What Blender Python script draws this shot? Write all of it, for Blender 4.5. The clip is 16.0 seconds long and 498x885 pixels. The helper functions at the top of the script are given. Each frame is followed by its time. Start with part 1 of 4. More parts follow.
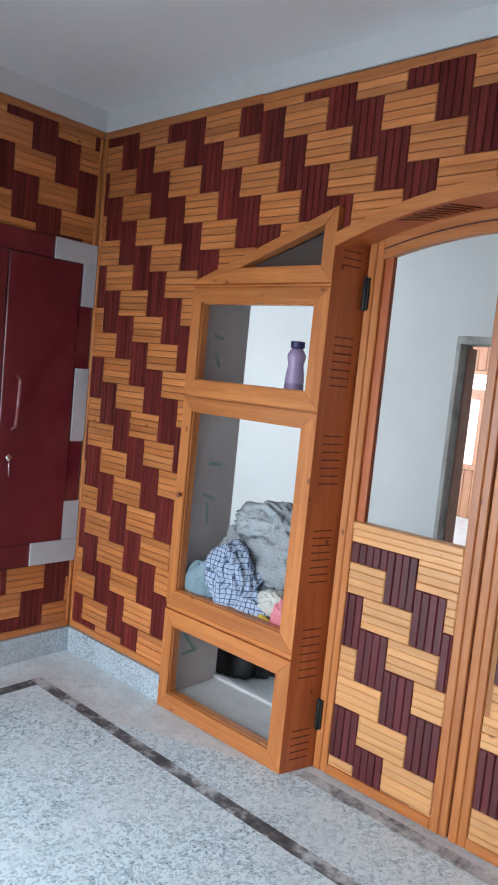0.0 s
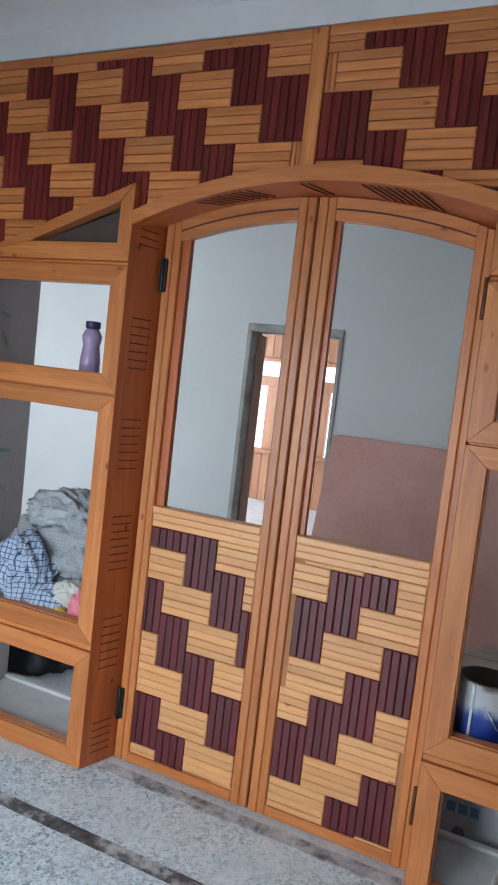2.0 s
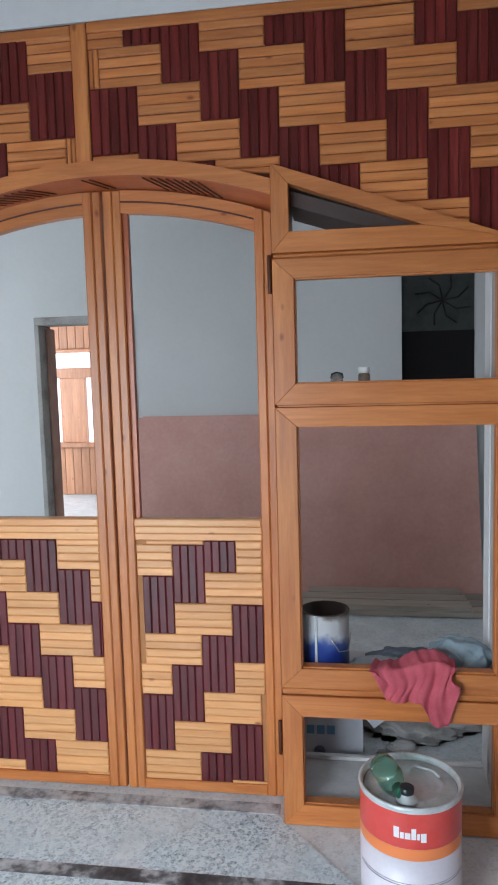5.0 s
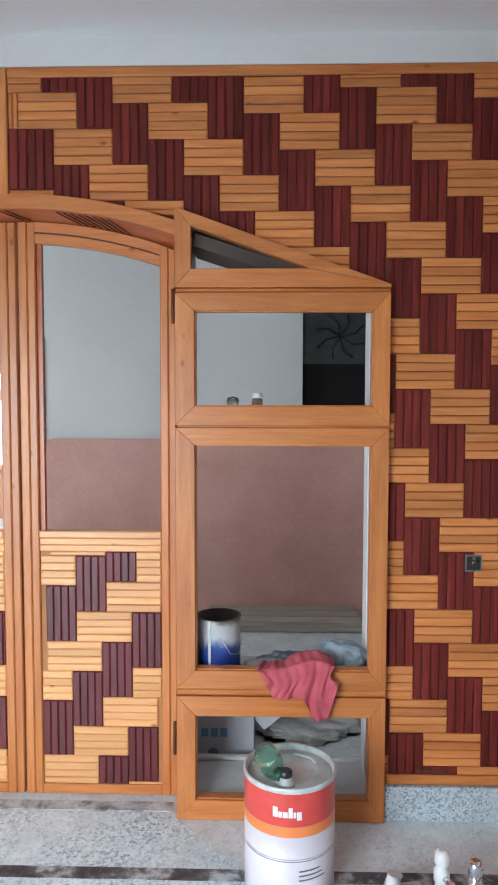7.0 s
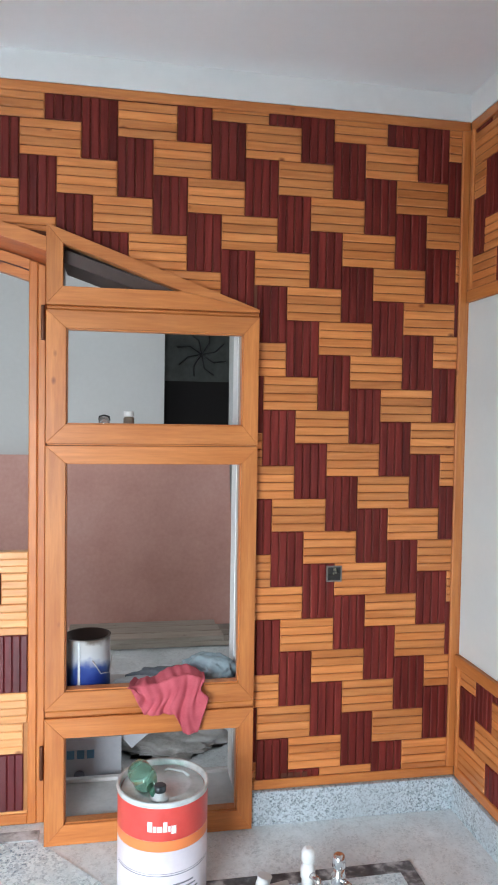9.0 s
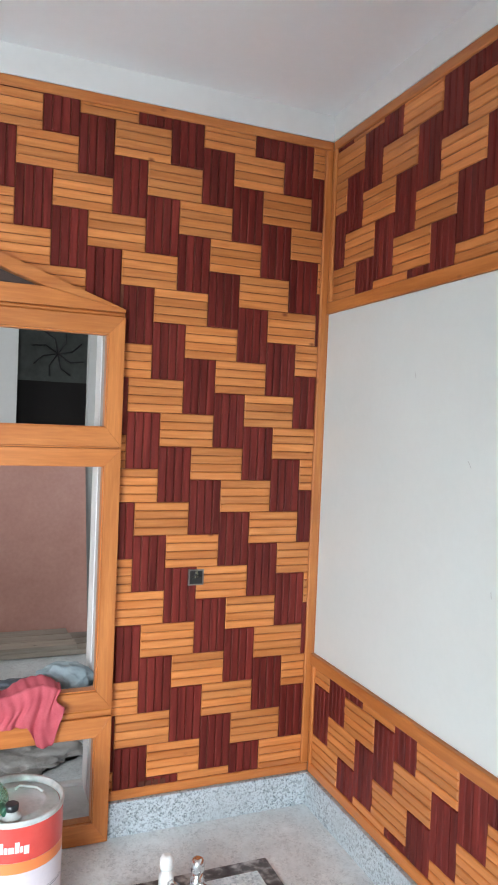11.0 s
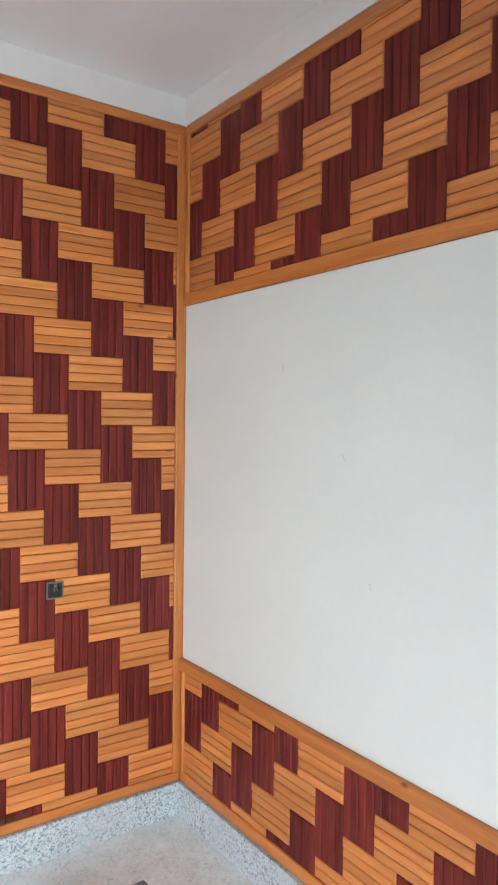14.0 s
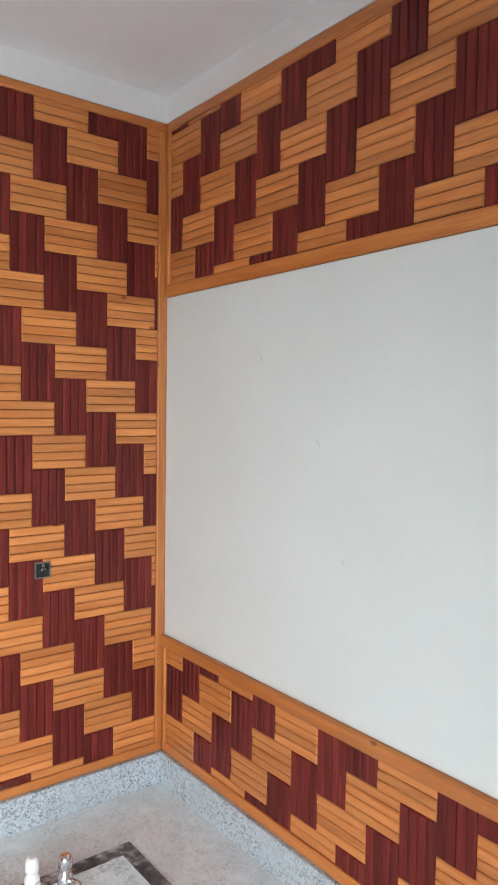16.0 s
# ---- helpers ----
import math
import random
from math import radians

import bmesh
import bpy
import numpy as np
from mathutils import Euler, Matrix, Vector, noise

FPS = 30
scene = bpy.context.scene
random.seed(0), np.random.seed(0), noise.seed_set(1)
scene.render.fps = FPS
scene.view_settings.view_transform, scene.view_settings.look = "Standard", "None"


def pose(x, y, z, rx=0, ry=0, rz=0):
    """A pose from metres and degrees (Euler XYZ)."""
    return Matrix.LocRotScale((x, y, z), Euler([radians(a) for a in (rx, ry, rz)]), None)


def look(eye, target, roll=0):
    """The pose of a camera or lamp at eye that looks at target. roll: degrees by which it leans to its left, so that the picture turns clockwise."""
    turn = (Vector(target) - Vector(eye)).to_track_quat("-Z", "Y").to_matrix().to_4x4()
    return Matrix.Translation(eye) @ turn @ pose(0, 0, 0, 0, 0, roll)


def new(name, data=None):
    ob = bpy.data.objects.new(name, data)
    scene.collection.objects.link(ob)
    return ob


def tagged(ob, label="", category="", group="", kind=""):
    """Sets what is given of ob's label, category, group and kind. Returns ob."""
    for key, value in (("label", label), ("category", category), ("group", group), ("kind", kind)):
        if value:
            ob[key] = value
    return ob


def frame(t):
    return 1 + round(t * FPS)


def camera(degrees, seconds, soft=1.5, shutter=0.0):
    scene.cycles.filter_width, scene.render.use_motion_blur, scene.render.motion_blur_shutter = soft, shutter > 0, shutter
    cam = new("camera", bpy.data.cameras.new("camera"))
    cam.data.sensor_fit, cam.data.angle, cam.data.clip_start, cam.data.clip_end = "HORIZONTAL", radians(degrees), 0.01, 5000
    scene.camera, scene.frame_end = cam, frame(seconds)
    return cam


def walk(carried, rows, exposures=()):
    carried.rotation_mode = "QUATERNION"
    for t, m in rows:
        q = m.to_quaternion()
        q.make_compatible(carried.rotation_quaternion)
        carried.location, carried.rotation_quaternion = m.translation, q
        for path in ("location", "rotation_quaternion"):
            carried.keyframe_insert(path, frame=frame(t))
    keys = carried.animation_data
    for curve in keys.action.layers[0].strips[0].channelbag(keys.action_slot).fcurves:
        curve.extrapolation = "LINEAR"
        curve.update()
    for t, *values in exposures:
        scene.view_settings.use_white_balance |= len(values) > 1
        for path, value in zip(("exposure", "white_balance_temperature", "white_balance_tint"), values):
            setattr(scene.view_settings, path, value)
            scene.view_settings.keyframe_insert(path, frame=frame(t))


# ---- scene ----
cam = camera(38.5, 16.0, soft=2.0)
PATH = [
    (0, (1.349, -2.186, 1.544), (0.027, -0.697, 1.354), 5.6),
    (0.5, (1.333, -2.184, 1.537), (0.096, -0.625, 1.349), 5.9),
    (1, (1.323, -2.183, 1.533), (0.199, -0.537, 1.363), 6.4),
    (1.5, (1.311, -2.185, 1.535), (0.335, -0.446, 1.377), 6.6),
    (2, (1.308, -2.169, 1.532), (0.469, -0.362, 1.362), 6.5),
    (2.5, (1.317, -2.161, 1.531), (0.568, -0.317, 1.337), 4.7),
    (3, (1.323, -2.165, 1.532), (0.653, -0.294, 1.31), 1.1),
    (3.5, (1.32, -2.18, 1.537), (0.697, -0.292, 1.316), -0.3),
    (4, (1.331, -2.172, 1.537), (0.702, -0.283, 1.353), 0.9),
    (4.5, (1.278, -2.227, 1.524), (0.841, -0.28, 1.398), 0.4),
    (4.7, (1.257, -2.261, 1.548), (0.914, -0.301, 1.345), -1.3),
    (6.8, (1.34, -2.519, 1.509), (1.209, -0.529, 1.349), -0.1),
    (7, (1.331, -2.524, 1.524), (1.277, -0.528, 1.401), 0.1),
    (7.5, (1.276, -2.565, 1.53), (1.313, -0.569, 1.406), -0.5),
    (8, (1.256, -2.585, 1.525), (1.386, -0.592, 1.436), -0.2),
    (8.5, (1.258, -2.585, 1.528), (1.523, -0.604, 1.452), 0.6),
    (9, (1.257, -2.581, 1.542), (1.614, -0.615, 1.462), 0.9),
    (9.5, (1.253, -2.576, 1.528), (1.696, -0.626, 1.475), 1.2),
    (10, (1.253, -2.571, 1.533), (1.799, -0.647, 1.48), 1.8),
    (10.2, (1.245, -2.57, 1.531), (1.84, -0.661, 1.482), 1.9),
    (12.3, (1.213, -2.538, 1.54), (2.057, -0.726, 1.478), 2.8),
    (12.5, (1.24, -2.532, 1.555), (2.069, -0.712, 1.51), 2.8),
    (13, (1.266, -2.518, 1.55), (2.183, -0.742, 1.513), 2.7),
    (13.5, (1.242, -2.493, 1.547), (2.261, -0.774, 1.47), 1.7),
    (14, (1.174, -2.41, 1.539), (2.332, -0.781, 1.481), 0.7),
    (14.5, (1.116, -2.407, 1.545), (2.36, -0.843, 1.471), 0.6),
    (15, (1.09, -2.41, 1.541), (2.337, -0.848, 1.454), 0.5),
    (15.5, (1.083, -2.439, 1.538), (2.282, -0.841, 1.444), 0.5),
    (16, (1.074, -2.502, 1.541), (2.296, -0.921, 1.447), 0.8),
]
EXPOSURES = ((0.0, -0.45, 5950, 10), (1.0, -0.62, 5920, 10), (2.0, -0.75, 5900, 10), (4.5, -0.58, 5900, 10), (7.0, -0.1, 6100, 10), (9.0, 0.22, 6230, 10), (10.0, 0.33, 6330, 10), (12.5, 0.46, 6620, 12), (14.5, 0.34, 6650, 12), (16.0, 0.28, 6650, 12))
walk(cam, [(t, look(eye, target, roll)) for t, eye, target, roll in PATH], EXPOSURES)

# ---- world, daylight and fill lamps ----
world = bpy.data.worlds.new("world")
scene.world = world
world.use_nodes = True
wn = world.node_tree
sky = wn.nodes.new("ShaderNodeTexSky")
sky.sky_type, sky.sun_disc, sky.sun_elevation, sky.sun_rotation = "NISHITA", False, radians(40), radians(150)
wn.links.new(sky.outputs[0], wn.nodes["Background"].inputs[0])
wn.nodes["Background"].inputs[1].default_value = 0.12


def area_lamp(name, place, target, w, h, watts, colour):
    data = bpy.data.lights.new(name, "AREA")
    data.shape, data.size, data.size_y, data.energy, data.color = "RECTANGLE", w, h, watts, colour
    ob = new(name, data)
    ob.matrix_world = look(place, target)
    return ob


DAY = (0.895, 0.965, 1.0)
# daylight from behind; tilt and spread are set to brighten floor and lower walls
back = area_lamp("daylight_from_behind", (-0.45, -3.42, 1.08), (-0.17, -2.4, 0.50), 1.65, 1.8, 88, DAY)
back.data.spread = radians(124)
area_lamp("daylight_next_room", (-3.4, 0.36, 1.5), (-1.6, 2.9, 0.9), 1.5, 1.4, 88, (0.95, 0.985, 0.99))
# weak added fill that evens the next room; the east wall has no window
area_lamp("fill_next_room_east", (3.9, 1.5, 1.5), (0.5, 2.9, 0.9), 1.2, 1.3, 5, DAY)
# added lamp to brighten the boarded far wall; no opening stands behind it
area_lamp("fill_far_room", (-4.7, 4.3, 1.4), (-1.6, 6.4, 1.0), 1.6, 1.3, 330, DAY)


# ---- materials ----
def material(name):
    m = bpy.data.materials.new(name)
    m.use_nodes = True
    return m, m.node_tree, m.node_tree.nodes["Principled BSDF"]


def node(tree, kind, **sets):
    n = tree.nodes.new(kind)
    for key, value in sets.items():
        n.inputs[key.replace("_", " ")].default_value = value
    return n


def ramp(tree, source, stops):
    r = tree.nodes.new("ShaderNodeValToRGB")
    while len(r.color_ramp.elements) < len(stops):
        r.color_ramp.elements.new(0.5)
    for e, (p, c) in zip(r.color_ramp.elements, stops):
        e.position, e.color = p, (*c, 1)
    tree.links.new(source, r.inputs[0])
    return r


def mix(tree, factor, a, b, kind="MIX"):
    m = tree.nodes.new("ShaderNodeMix")
    m.data_type, m.blend_type = "RGBA", kind
    for s, v in ((m.inputs[0], factor), (m.inputs[6], a), (m.inputs[7], b)):
        if isinstance(v, bpy.types.NodeSocket):
            tree.links.new(v, s)
        elif isinstance(v, tuple):
            s.default_value = (*v, 1)
        else:
            s.default_value = v
    return m.outputs[2]


def wood(name, low, high, knot, along="x", rough=0.38, random_tint=0.35, ring=26.0, knots=True, coat=0.25):
    """Varnished wood; the grain runs along the object's axis named."""
    m, t, p = material(name)
    tc = t.nodes.new("ShaderNodeTexCoord")
    info = t.nodes.new("ShaderNodeObjectInfo")
    off = node(t, "ShaderNodeVectorMath")
    off.operation = "MULTIPLY_ADD"
    comb = t.nodes.new("ShaderNodeCombineXYZ")
    for k in range(3):
        t.links.new(info.outputs["Random"], comb.inputs[k])
    t.links.new(comb.outputs[0], off.inputs[0])
    off.inputs[1].default_value = (37, 53, 71)
    t.links.new(tc.outputs["Object"], off.inputs[2])
    mp = t.nodes.new("ShaderNodeMapping")
    mp.inputs["Scale"].default_value = {"x": (1.6, 22, 22), "z": (22, 22, 1.6), "y": (22, 1.6, 22)}[along]
    t.links.new(off.outputs[0], mp.inputs[0])
    big = node(t, "ShaderNodeTexNoise", Scale=1.1, Detail=5.0, Roughness=0.6, Distortion=0.6)
    fine = node(t, "ShaderNodeTexNoise", Scale=ring / 4, Detail=3.0, Roughness=0.6)
    for n in (big, fine):
        t.links.new(mp.outputs[0], n.inputs["Vector"])
    both = node(t, "ShaderNodeMath")
    both.operation = "MULTIPLY_ADD"
    t.links.new(fine.outputs[0], both.inputs[0])
    both.inputs[1].default_value = 0.45
    t.links.new(big.outputs[0], both.inputs[2])
    mid = tuple((a + b) / 2 for a, b in zip(low, high))
    col = ramp(t, both.outputs[0], [(0.45, low), (0.72, mid), (0.95, high)]).outputs[0]
    hsv = node(t, "ShaderNodeHueSaturation")
    mr = t.nodes.new("ShaderNodeMapRange")
    mr.inputs[3].default_value, mr.inputs[4].default_value = 1 - random_tint, 1 + random_tint
    t.links.new(info.outputs["Random"], mr.inputs[0])
    t.links.new(mr.outputs[0], hsv.inputs["Value"])
    t.links.new(col, hsv.inputs["Color"])
    out = hsv.outputs[0]
    if knots:
        mk = t.nodes.new("ShaderNodeMapping")
        mk.inputs["Scale"].default_value = {"x": (4, 7, 7), "z": (7, 7, 4), "y": (7, 4, 7)}[along]
        t.links.new(off.outputs[0], mk.inputs[0])
        v = node(t, "ShaderNodeTexVoronoi", Scale=1.4)
        t.links.new(mk.outputs[0], v.inputs["Vector"])
        spot = ramp(t, v.outputs["Distance"], [(0.03, (0.95, 0.95, 0.95)), (0.055, (0.6, 0.6, 0.6)), (0.095, (0, 0, 0))])
        out = mix(t, spot.outputs[0], out, knot)
    t.links.new(out, p.inputs["Base Color"])
    rr = t.nodes.new("ShaderNodeMapRange")
    rr.inputs[3].default_value, rr.inputs[4].default_value = rough - 0.08, rough + 0.14
    t.links.new(big.outputs[0], rr.inputs[0])
    t.links.new(rr.outputs[0], p.inputs["Roughness"])
    p.inputs["Coat Weight"].default_value, p.inputs["Coat Roughness"].default_value = coat, 0.25
    b = node(t, "ShaderNodeBump", Strength=0.25, Distance=0.002)
    t.links.new(both.outputs[0], b.inputs["Height"])
    t.links.new(b.outputs[0], p.inputs["Normal"])
    return m


def surface(name, stops, scale=6.0, rough=0.6, bump=0.1, fine=60.0, metal=0.0, coat=0.0, distance=0.003):
    """Mottled matter in world size: a slow stain and a fine grain."""
    m, t, p = material(name)
    tc = t.nodes.new("ShaderNodeTexCoord")
    a = node(t, "ShaderNodeTexNoise", Scale=scale, Detail=6.0, Roughness=0.6)
    f = node(t, "ShaderNodeTexNoise", Scale=fine, Detail=3.0)
    for n in (a, f):
        t.links.new(tc.outputs["Object"], n.inputs["Vector"])
    add = node(t, "ShaderNodeMath")
    add.operation = "MULTIPLY_ADD"
    t.links.new(f.outputs[0], add.inputs[0])
    add.inputs[1].default_value = 0.3
    t.links.new(a.outputs[0], add.inputs[2])
    c = ramp(t, add.outputs[0], [(0.4 + 0.5 * k / max(1, len(stops) - 1), s) for k, s in enumerate(stops)])
    t.links.new(c.outputs[0], p.inputs["Base Color"])
    p.inputs["Roughness"].default_value, p.inputs["Metallic"].default_value = rough, metal
    p.inputs["Coat Weight"].default_value = coat
    if bump:
        b = node(t, "ShaderNodeBump", Strength=bump, Distance=distance)
        t.links.new(add.outputs[0], b.inputs["Height"])
        t.links.new(b.outputs[0], p.inputs["Normal"])
    return m


def terrazzo(name, dust, chips, amount, size=70.0):
    """Grey-white cement with clustered dark chips under cloudy dust."""
    m, t, p = material(name)
    tc = t.nodes.new("ShaderNodeTexCoord")
    v = node(t, "ShaderNodeTexVoronoi", Scale=size, Randomness=1.0)
    v2 = node(t, "ShaderNodeTexVoronoi", Scale=size * 2.3, Randomness=1.0)
    n = node(t, "ShaderNodeTexNoise", Scale=2.6, Detail=7.0, Roughness=0.65)
    n2 = node(t, "ShaderNodeTexNoise", Scale=21.0, Detail=6.0, Roughness=0.7)
    n3 = node(t, "ShaderNodeTexNoise", Scale=7.0, Detail=5.0, Roughness=0.6)
    for k in (v, v2, n, n2, n3):
        t.links.new(tc.outputs["Object"], k.inputs["Vector"])
    c1 = ramp(t, v.outputs["Color"], [(0.0, chips[0]), (0.30, chips[1]), (0.52, chips[2])])
    c2 = ramp(t, v2.outputs["Color"], [(0.0, chips[0]), (0.28, chips[2]), (0.6, dust[1])])
    for c in (c1, c2):
        c.color_ramp.interpolation = "CONSTANT"
    base = mix(t, 0.5, c1.outputs[0], c2.outputs[0])
    cloud = ramp(t, n.outputs[0], [(amount - 0.10, (0.05, 0.05, 0.05)), (amount + 0.10, (1, 1, 1))])
    grime = ramp(t, n3.outputs[0], [(0.35, dust[0]), (0.62, dust[1])])
    spots = ramp(t, n2.outputs[0], [(0.36, (1, 1, 1)), (0.60, (0.35, 0.35, 0.35))])
    f = node(t, "ShaderNodeMath")
    f.operation = "MULTIPLY"
    t.links.new(cloud.outputs[0], f.inputs[0])
    t.links.new(spots.outputs[0], f.inputs[1])
    t.links.new(mix(t, f.outputs[0], base, grime.outputs[0]), p.inputs["Base Color"])
    p.inputs["Roughness"].default_value = 0.42
    b = node(t, "ShaderNodeBump", Strength=0.15, Distance=0.002)
    t.links.new(n2.outputs[0], b.inputs["Height"])
    t.links.new(b.outputs[0], p.inputs["Normal"])
    return m


def plain(name, colour, rough=0.5, metal=0.0, coat=0.0, transmission=0.0, emission=0.0):
    m, t, p = material(name)
    p.inputs["Base Color"].default_value = (*colour, 1)
    p.inputs["Roughness"].default_value, p.inputs["Metallic"].default_value = rough, metal
    p.inputs["Coat Weight"].default_value, p.inputs["Transmission Weight"].default_value = coat, transmission
    if emission:
        p.inputs["Emission Color"].default_value = (*colour, 1)
        p.inputs["Emission Strength"].default_value = emission
    return m


def checked(name, ground, line, step):
    """Woven check: thin dark lines both ways on a pale ground."""
    m, t, p = material(name)
    tc = t.nodes.new("ShaderNodeTexCoord")
    sep = t.nodes.new("ShaderNodeSeparateXYZ")
    wob = node(t, "ShaderNodeTexNoise", Scale=6.0, Detail=2.0)
    t.links.new(tc.outputs["Object"], wob.inputs["Vector"])
    vm = t.nodes.new("ShaderNodeVectorMath")
    vm.operation = "MULTIPLY_ADD"
    t.links.new(wob.outputs["Color"], vm.inputs[0])
    vm.inputs[1].default_value = (0.045, 0.045, 0.045)
    t.links.new(tc.outputs["Object"], vm.inputs[2])
    t.links.new(vm.outputs[0], sep.inputs[0])
    masks = []
    for k in (0, 2):
        w = node(t, "ShaderNodeMath")
        w.operation = "MULTIPLY"
        w.inputs[1].default_value = step
        t.links.new(sep.outputs[k], w.inputs[0])
        fr = node(t, "ShaderNodeMath")
        fr.operation = "FRACT"
        t.links.new(w.outputs[0], fr.inputs[0])
        le = node(t, "ShaderNodeMath")
        le.operation = "LESS_THAN"
        le.inputs[1].default_value = 0.16
        t.links.new(fr.outputs[0], le.inputs[0])
        masks.append(le.outputs[0])
    top = node(t, "ShaderNodeMath")
    top.operation = "MAXIMUM"
    t.links.new(masks[0], top.inputs[0])
    t.links.new(masks[1], top.inputs[1])
    t.links.new(mix(t, top.outputs[0], ground, line), p.inputs["Base Color"])
    p.inputs["Roughness"].default_value = 0.9
    return m


PINE = wood("pine_slat", (0.46, 0.140, 0.034), (0.71, 0.278, 0.086), (0.22, 0.050, 0.012), random_tint=0.16, coat=0.3)
# paler door boards, with the floor's sheen also lifted into the base colour
PALEPINE_SHEEN = wood("pale_pine_slat_sheen", (0.62, 0.265, 0.085), (0.78, 0.41, 0.165), (0.30, 0.10, 0.03), random_tint=0.12, coat=0.3)
PINE.node_tree.nodes["Principled BSDF"].inputs["Specular IOR Level"].default_value = 0.35
MAROON = wood("maroon_slat", (0.074, 0.008, 0.007), (0.205, 0.028, 0.021), (0.05, 0.008, 0.008), random_tint=0.2, knots=False, rough=0.48, coat=0.05)
# door copy of the maroon; violet floor reflection is put into its colour
MAROON_SHEEN = wood("maroon_slat_violet_sheen", (0.056, 0.006, 0.008), (0.135, 0.014, 0.018), (0.04, 0.008, 0.008), random_tint=0.15, knots=False, rough=0.42, coat=0.12)
MAROON.node_tree.nodes["Principled BSDF"].inputs["Specular IOR Level"].default_value = 0.2
FRAME = {a: wood("pine_frame_" + a, (0.42, 0.118, 0.024), (0.64, 0.236, 0.062), (0.22, 0.055, 0.014), along=a, random_tint=0.1, coat=0.2) for a in "xyz"}
REDPINE = {a: wood("red_pine_door_" + a, (0.41, 0.116, 0.024), (0.62, 0.228, 0.060), (0.20, 0.05, 0.012), along=a, random_tint=0.1, coat=0.2) for a in "xz"}
JAMB = {a: wood("reddish_jamb_" + a, (0.36, 0.074, 0.018), (0.56, 0.150, 0.038), (0.14, 0.03, 0.01), along=a, random_tint=0.1) for a in "xyz"}
GROOVE = surface("groove_backing", [(0.10, 0.026, 0.010), (0.15, 0.042, 0.016)], rough=0.8)
BACKING = surface("brown_panel_backing", [(0.34, 0.14, 0.045), (0.46, 0.20, 0.07)], 9, 0.7)
CARVED = plain("carved_groove", (0.09, 0.022, 0.008), 0.6)
WHITE = surface("white_wall_paint", [(0.70, 0.69, 0.68), (0.76, 0.75, 0.74), (0.79, 0.78, 0.77)], 1.4, 0.55, 0.12, 25)
CEIL = surface("ceiling_paint", [(0.80, 0.785, 0.79), (0.85, 0.835, 0.84)], 0.8, 0.75, 0.1, 30)
BOARD = surface("white_board_paint", [(0.68, 0.72, 0.705), (0.705, 0.745, 0.73), (0.73, 0.77, 0.755)], 2.0, 0.4, 0.06, 40)
CEMENT = surface("cement_plaster", [(0.20, 0.19, 0.18), (0.36, 0.35, 0.33), (0.44, 0.43, 0.42)], 5, 0.85, 0.35, 70)
NICHE = surface("niche_plaster", [(0.42, 0.37, 0.35), (0.52, 0.465, 0.445), (0.58, 0.53, 0.51)], 3, 0.8, 0.2, 60)
ROOM2 = surface("pale_wall_paint", [(0.58, 0.59, 0.58), (0.66, 0.67, 0.66)], 1.0, 0.7, 0.1, 30)
TERR = terrazzo("terrazzo_floor", ((0.66, 0.76, 0.79), (0.83, 0.91, 0.94)), ((0.16, 0.27, 0.34), (0.47, 0.61, 0.68), (0.75, 0.88, 0.92)), 0.51, 75.0)
DUSTY = terrazzo("dusty_floor_border", ((0.64, 0.70, 0.72), (0.83, 0.89, 0.91)), ((0.36, 0.39, 0.41), (0.56, 0.60, 0.61), (0.70, 0.73, 0.74)), 0.34, 90.0)
SKIRT = terrazzo("terrazzo_skirting", ((0.42, 0.48, 0.51), (0.56, 0.62, 0.66)), ((0.08, 0.11, 0.13), (0.38, 0.45, 0.49), (0.56, 0.63, 0.67)), 0.53, 130.0)
BLACKBAND = surface("black_floor_band", [(0.03, 0.035, 0.04), (0.05, 0.055, 0.065), (0.12, 0.13, 0.14), (0.50, 0.53, 0.55), (0.66, 0.69, 0.71)], 8, 0.5, 0.15, 40)
MAROONMETAL = surface("maroon_enamel", [(0.105, 0.008, 0.016), (0.14, 0.012, 0.022), (0.18, 0.024, 0.034)], 3, 0.32, 0.05, 25, coat=0.3)
MASKING = surface("white_masking_paper", [(0.50, 0.50, 0.52), (0.58, 0.58, 0.60)], 9, 0.7, 0.1, 60)
CHROME = plain("chrome", (0.75, 0.75, 0.76), 0.18, 1.0)
STEEL = surface("scuffed_tin", [(0.45, 0.45, 0.45), (0.62, 0.62, 0.62)], 20, 0.35, 0.05, 60, metal=0.9)
BLACK = plain("black_metal", (0.02, 0.02, 0.022), 0.4, 0.5)
DUSTBAND = surface("dust_covered_floor_band", [(0.05, 0.055, 0.06), (0.16, 0.17, 0.18), (0.42, 0.45, 0.47), (0.62, 0.66, 0.68), (0.70, 0.74, 0.76)], 9, 0.6, 0.15, 45)
PLY = surface("brown_plywood", [(0.52, 0.265, 0.215), (0.61, 0.335, 0.28), (0.69, 0.415, 0.36)], 1.6, 0.6, 0.08, 40)


# ---- building helpers ----
def link(name, bm, mat, parent=None, label=""):
    me = bpy.data.meshes.new(name)
    bm.normal_update()
    bm.to_mesh(me)
    bm.free()
    me.materials.append(mat)
    ob = new(name, me)
    if parent is not None:
        ob.parent = parent
        ob.matrix_parent_inverse = Matrix.Translation(-HOME.get(parent.name, Vector((0, 0, 0))))
    if label:
        ob["label"] = label
    return ob


HOME = {}


def part(name, bm, mat, parent, label=""):
    return link(name, bm, mat, parent, label)


def thing(name, place, label, category, group="", kind=""):
    e = new(name)
    e.location = place
    e.empty_display_size = 0.05
    HOME[e.name] = Vector(place)
    return tagged(e, label, category, group, kind)


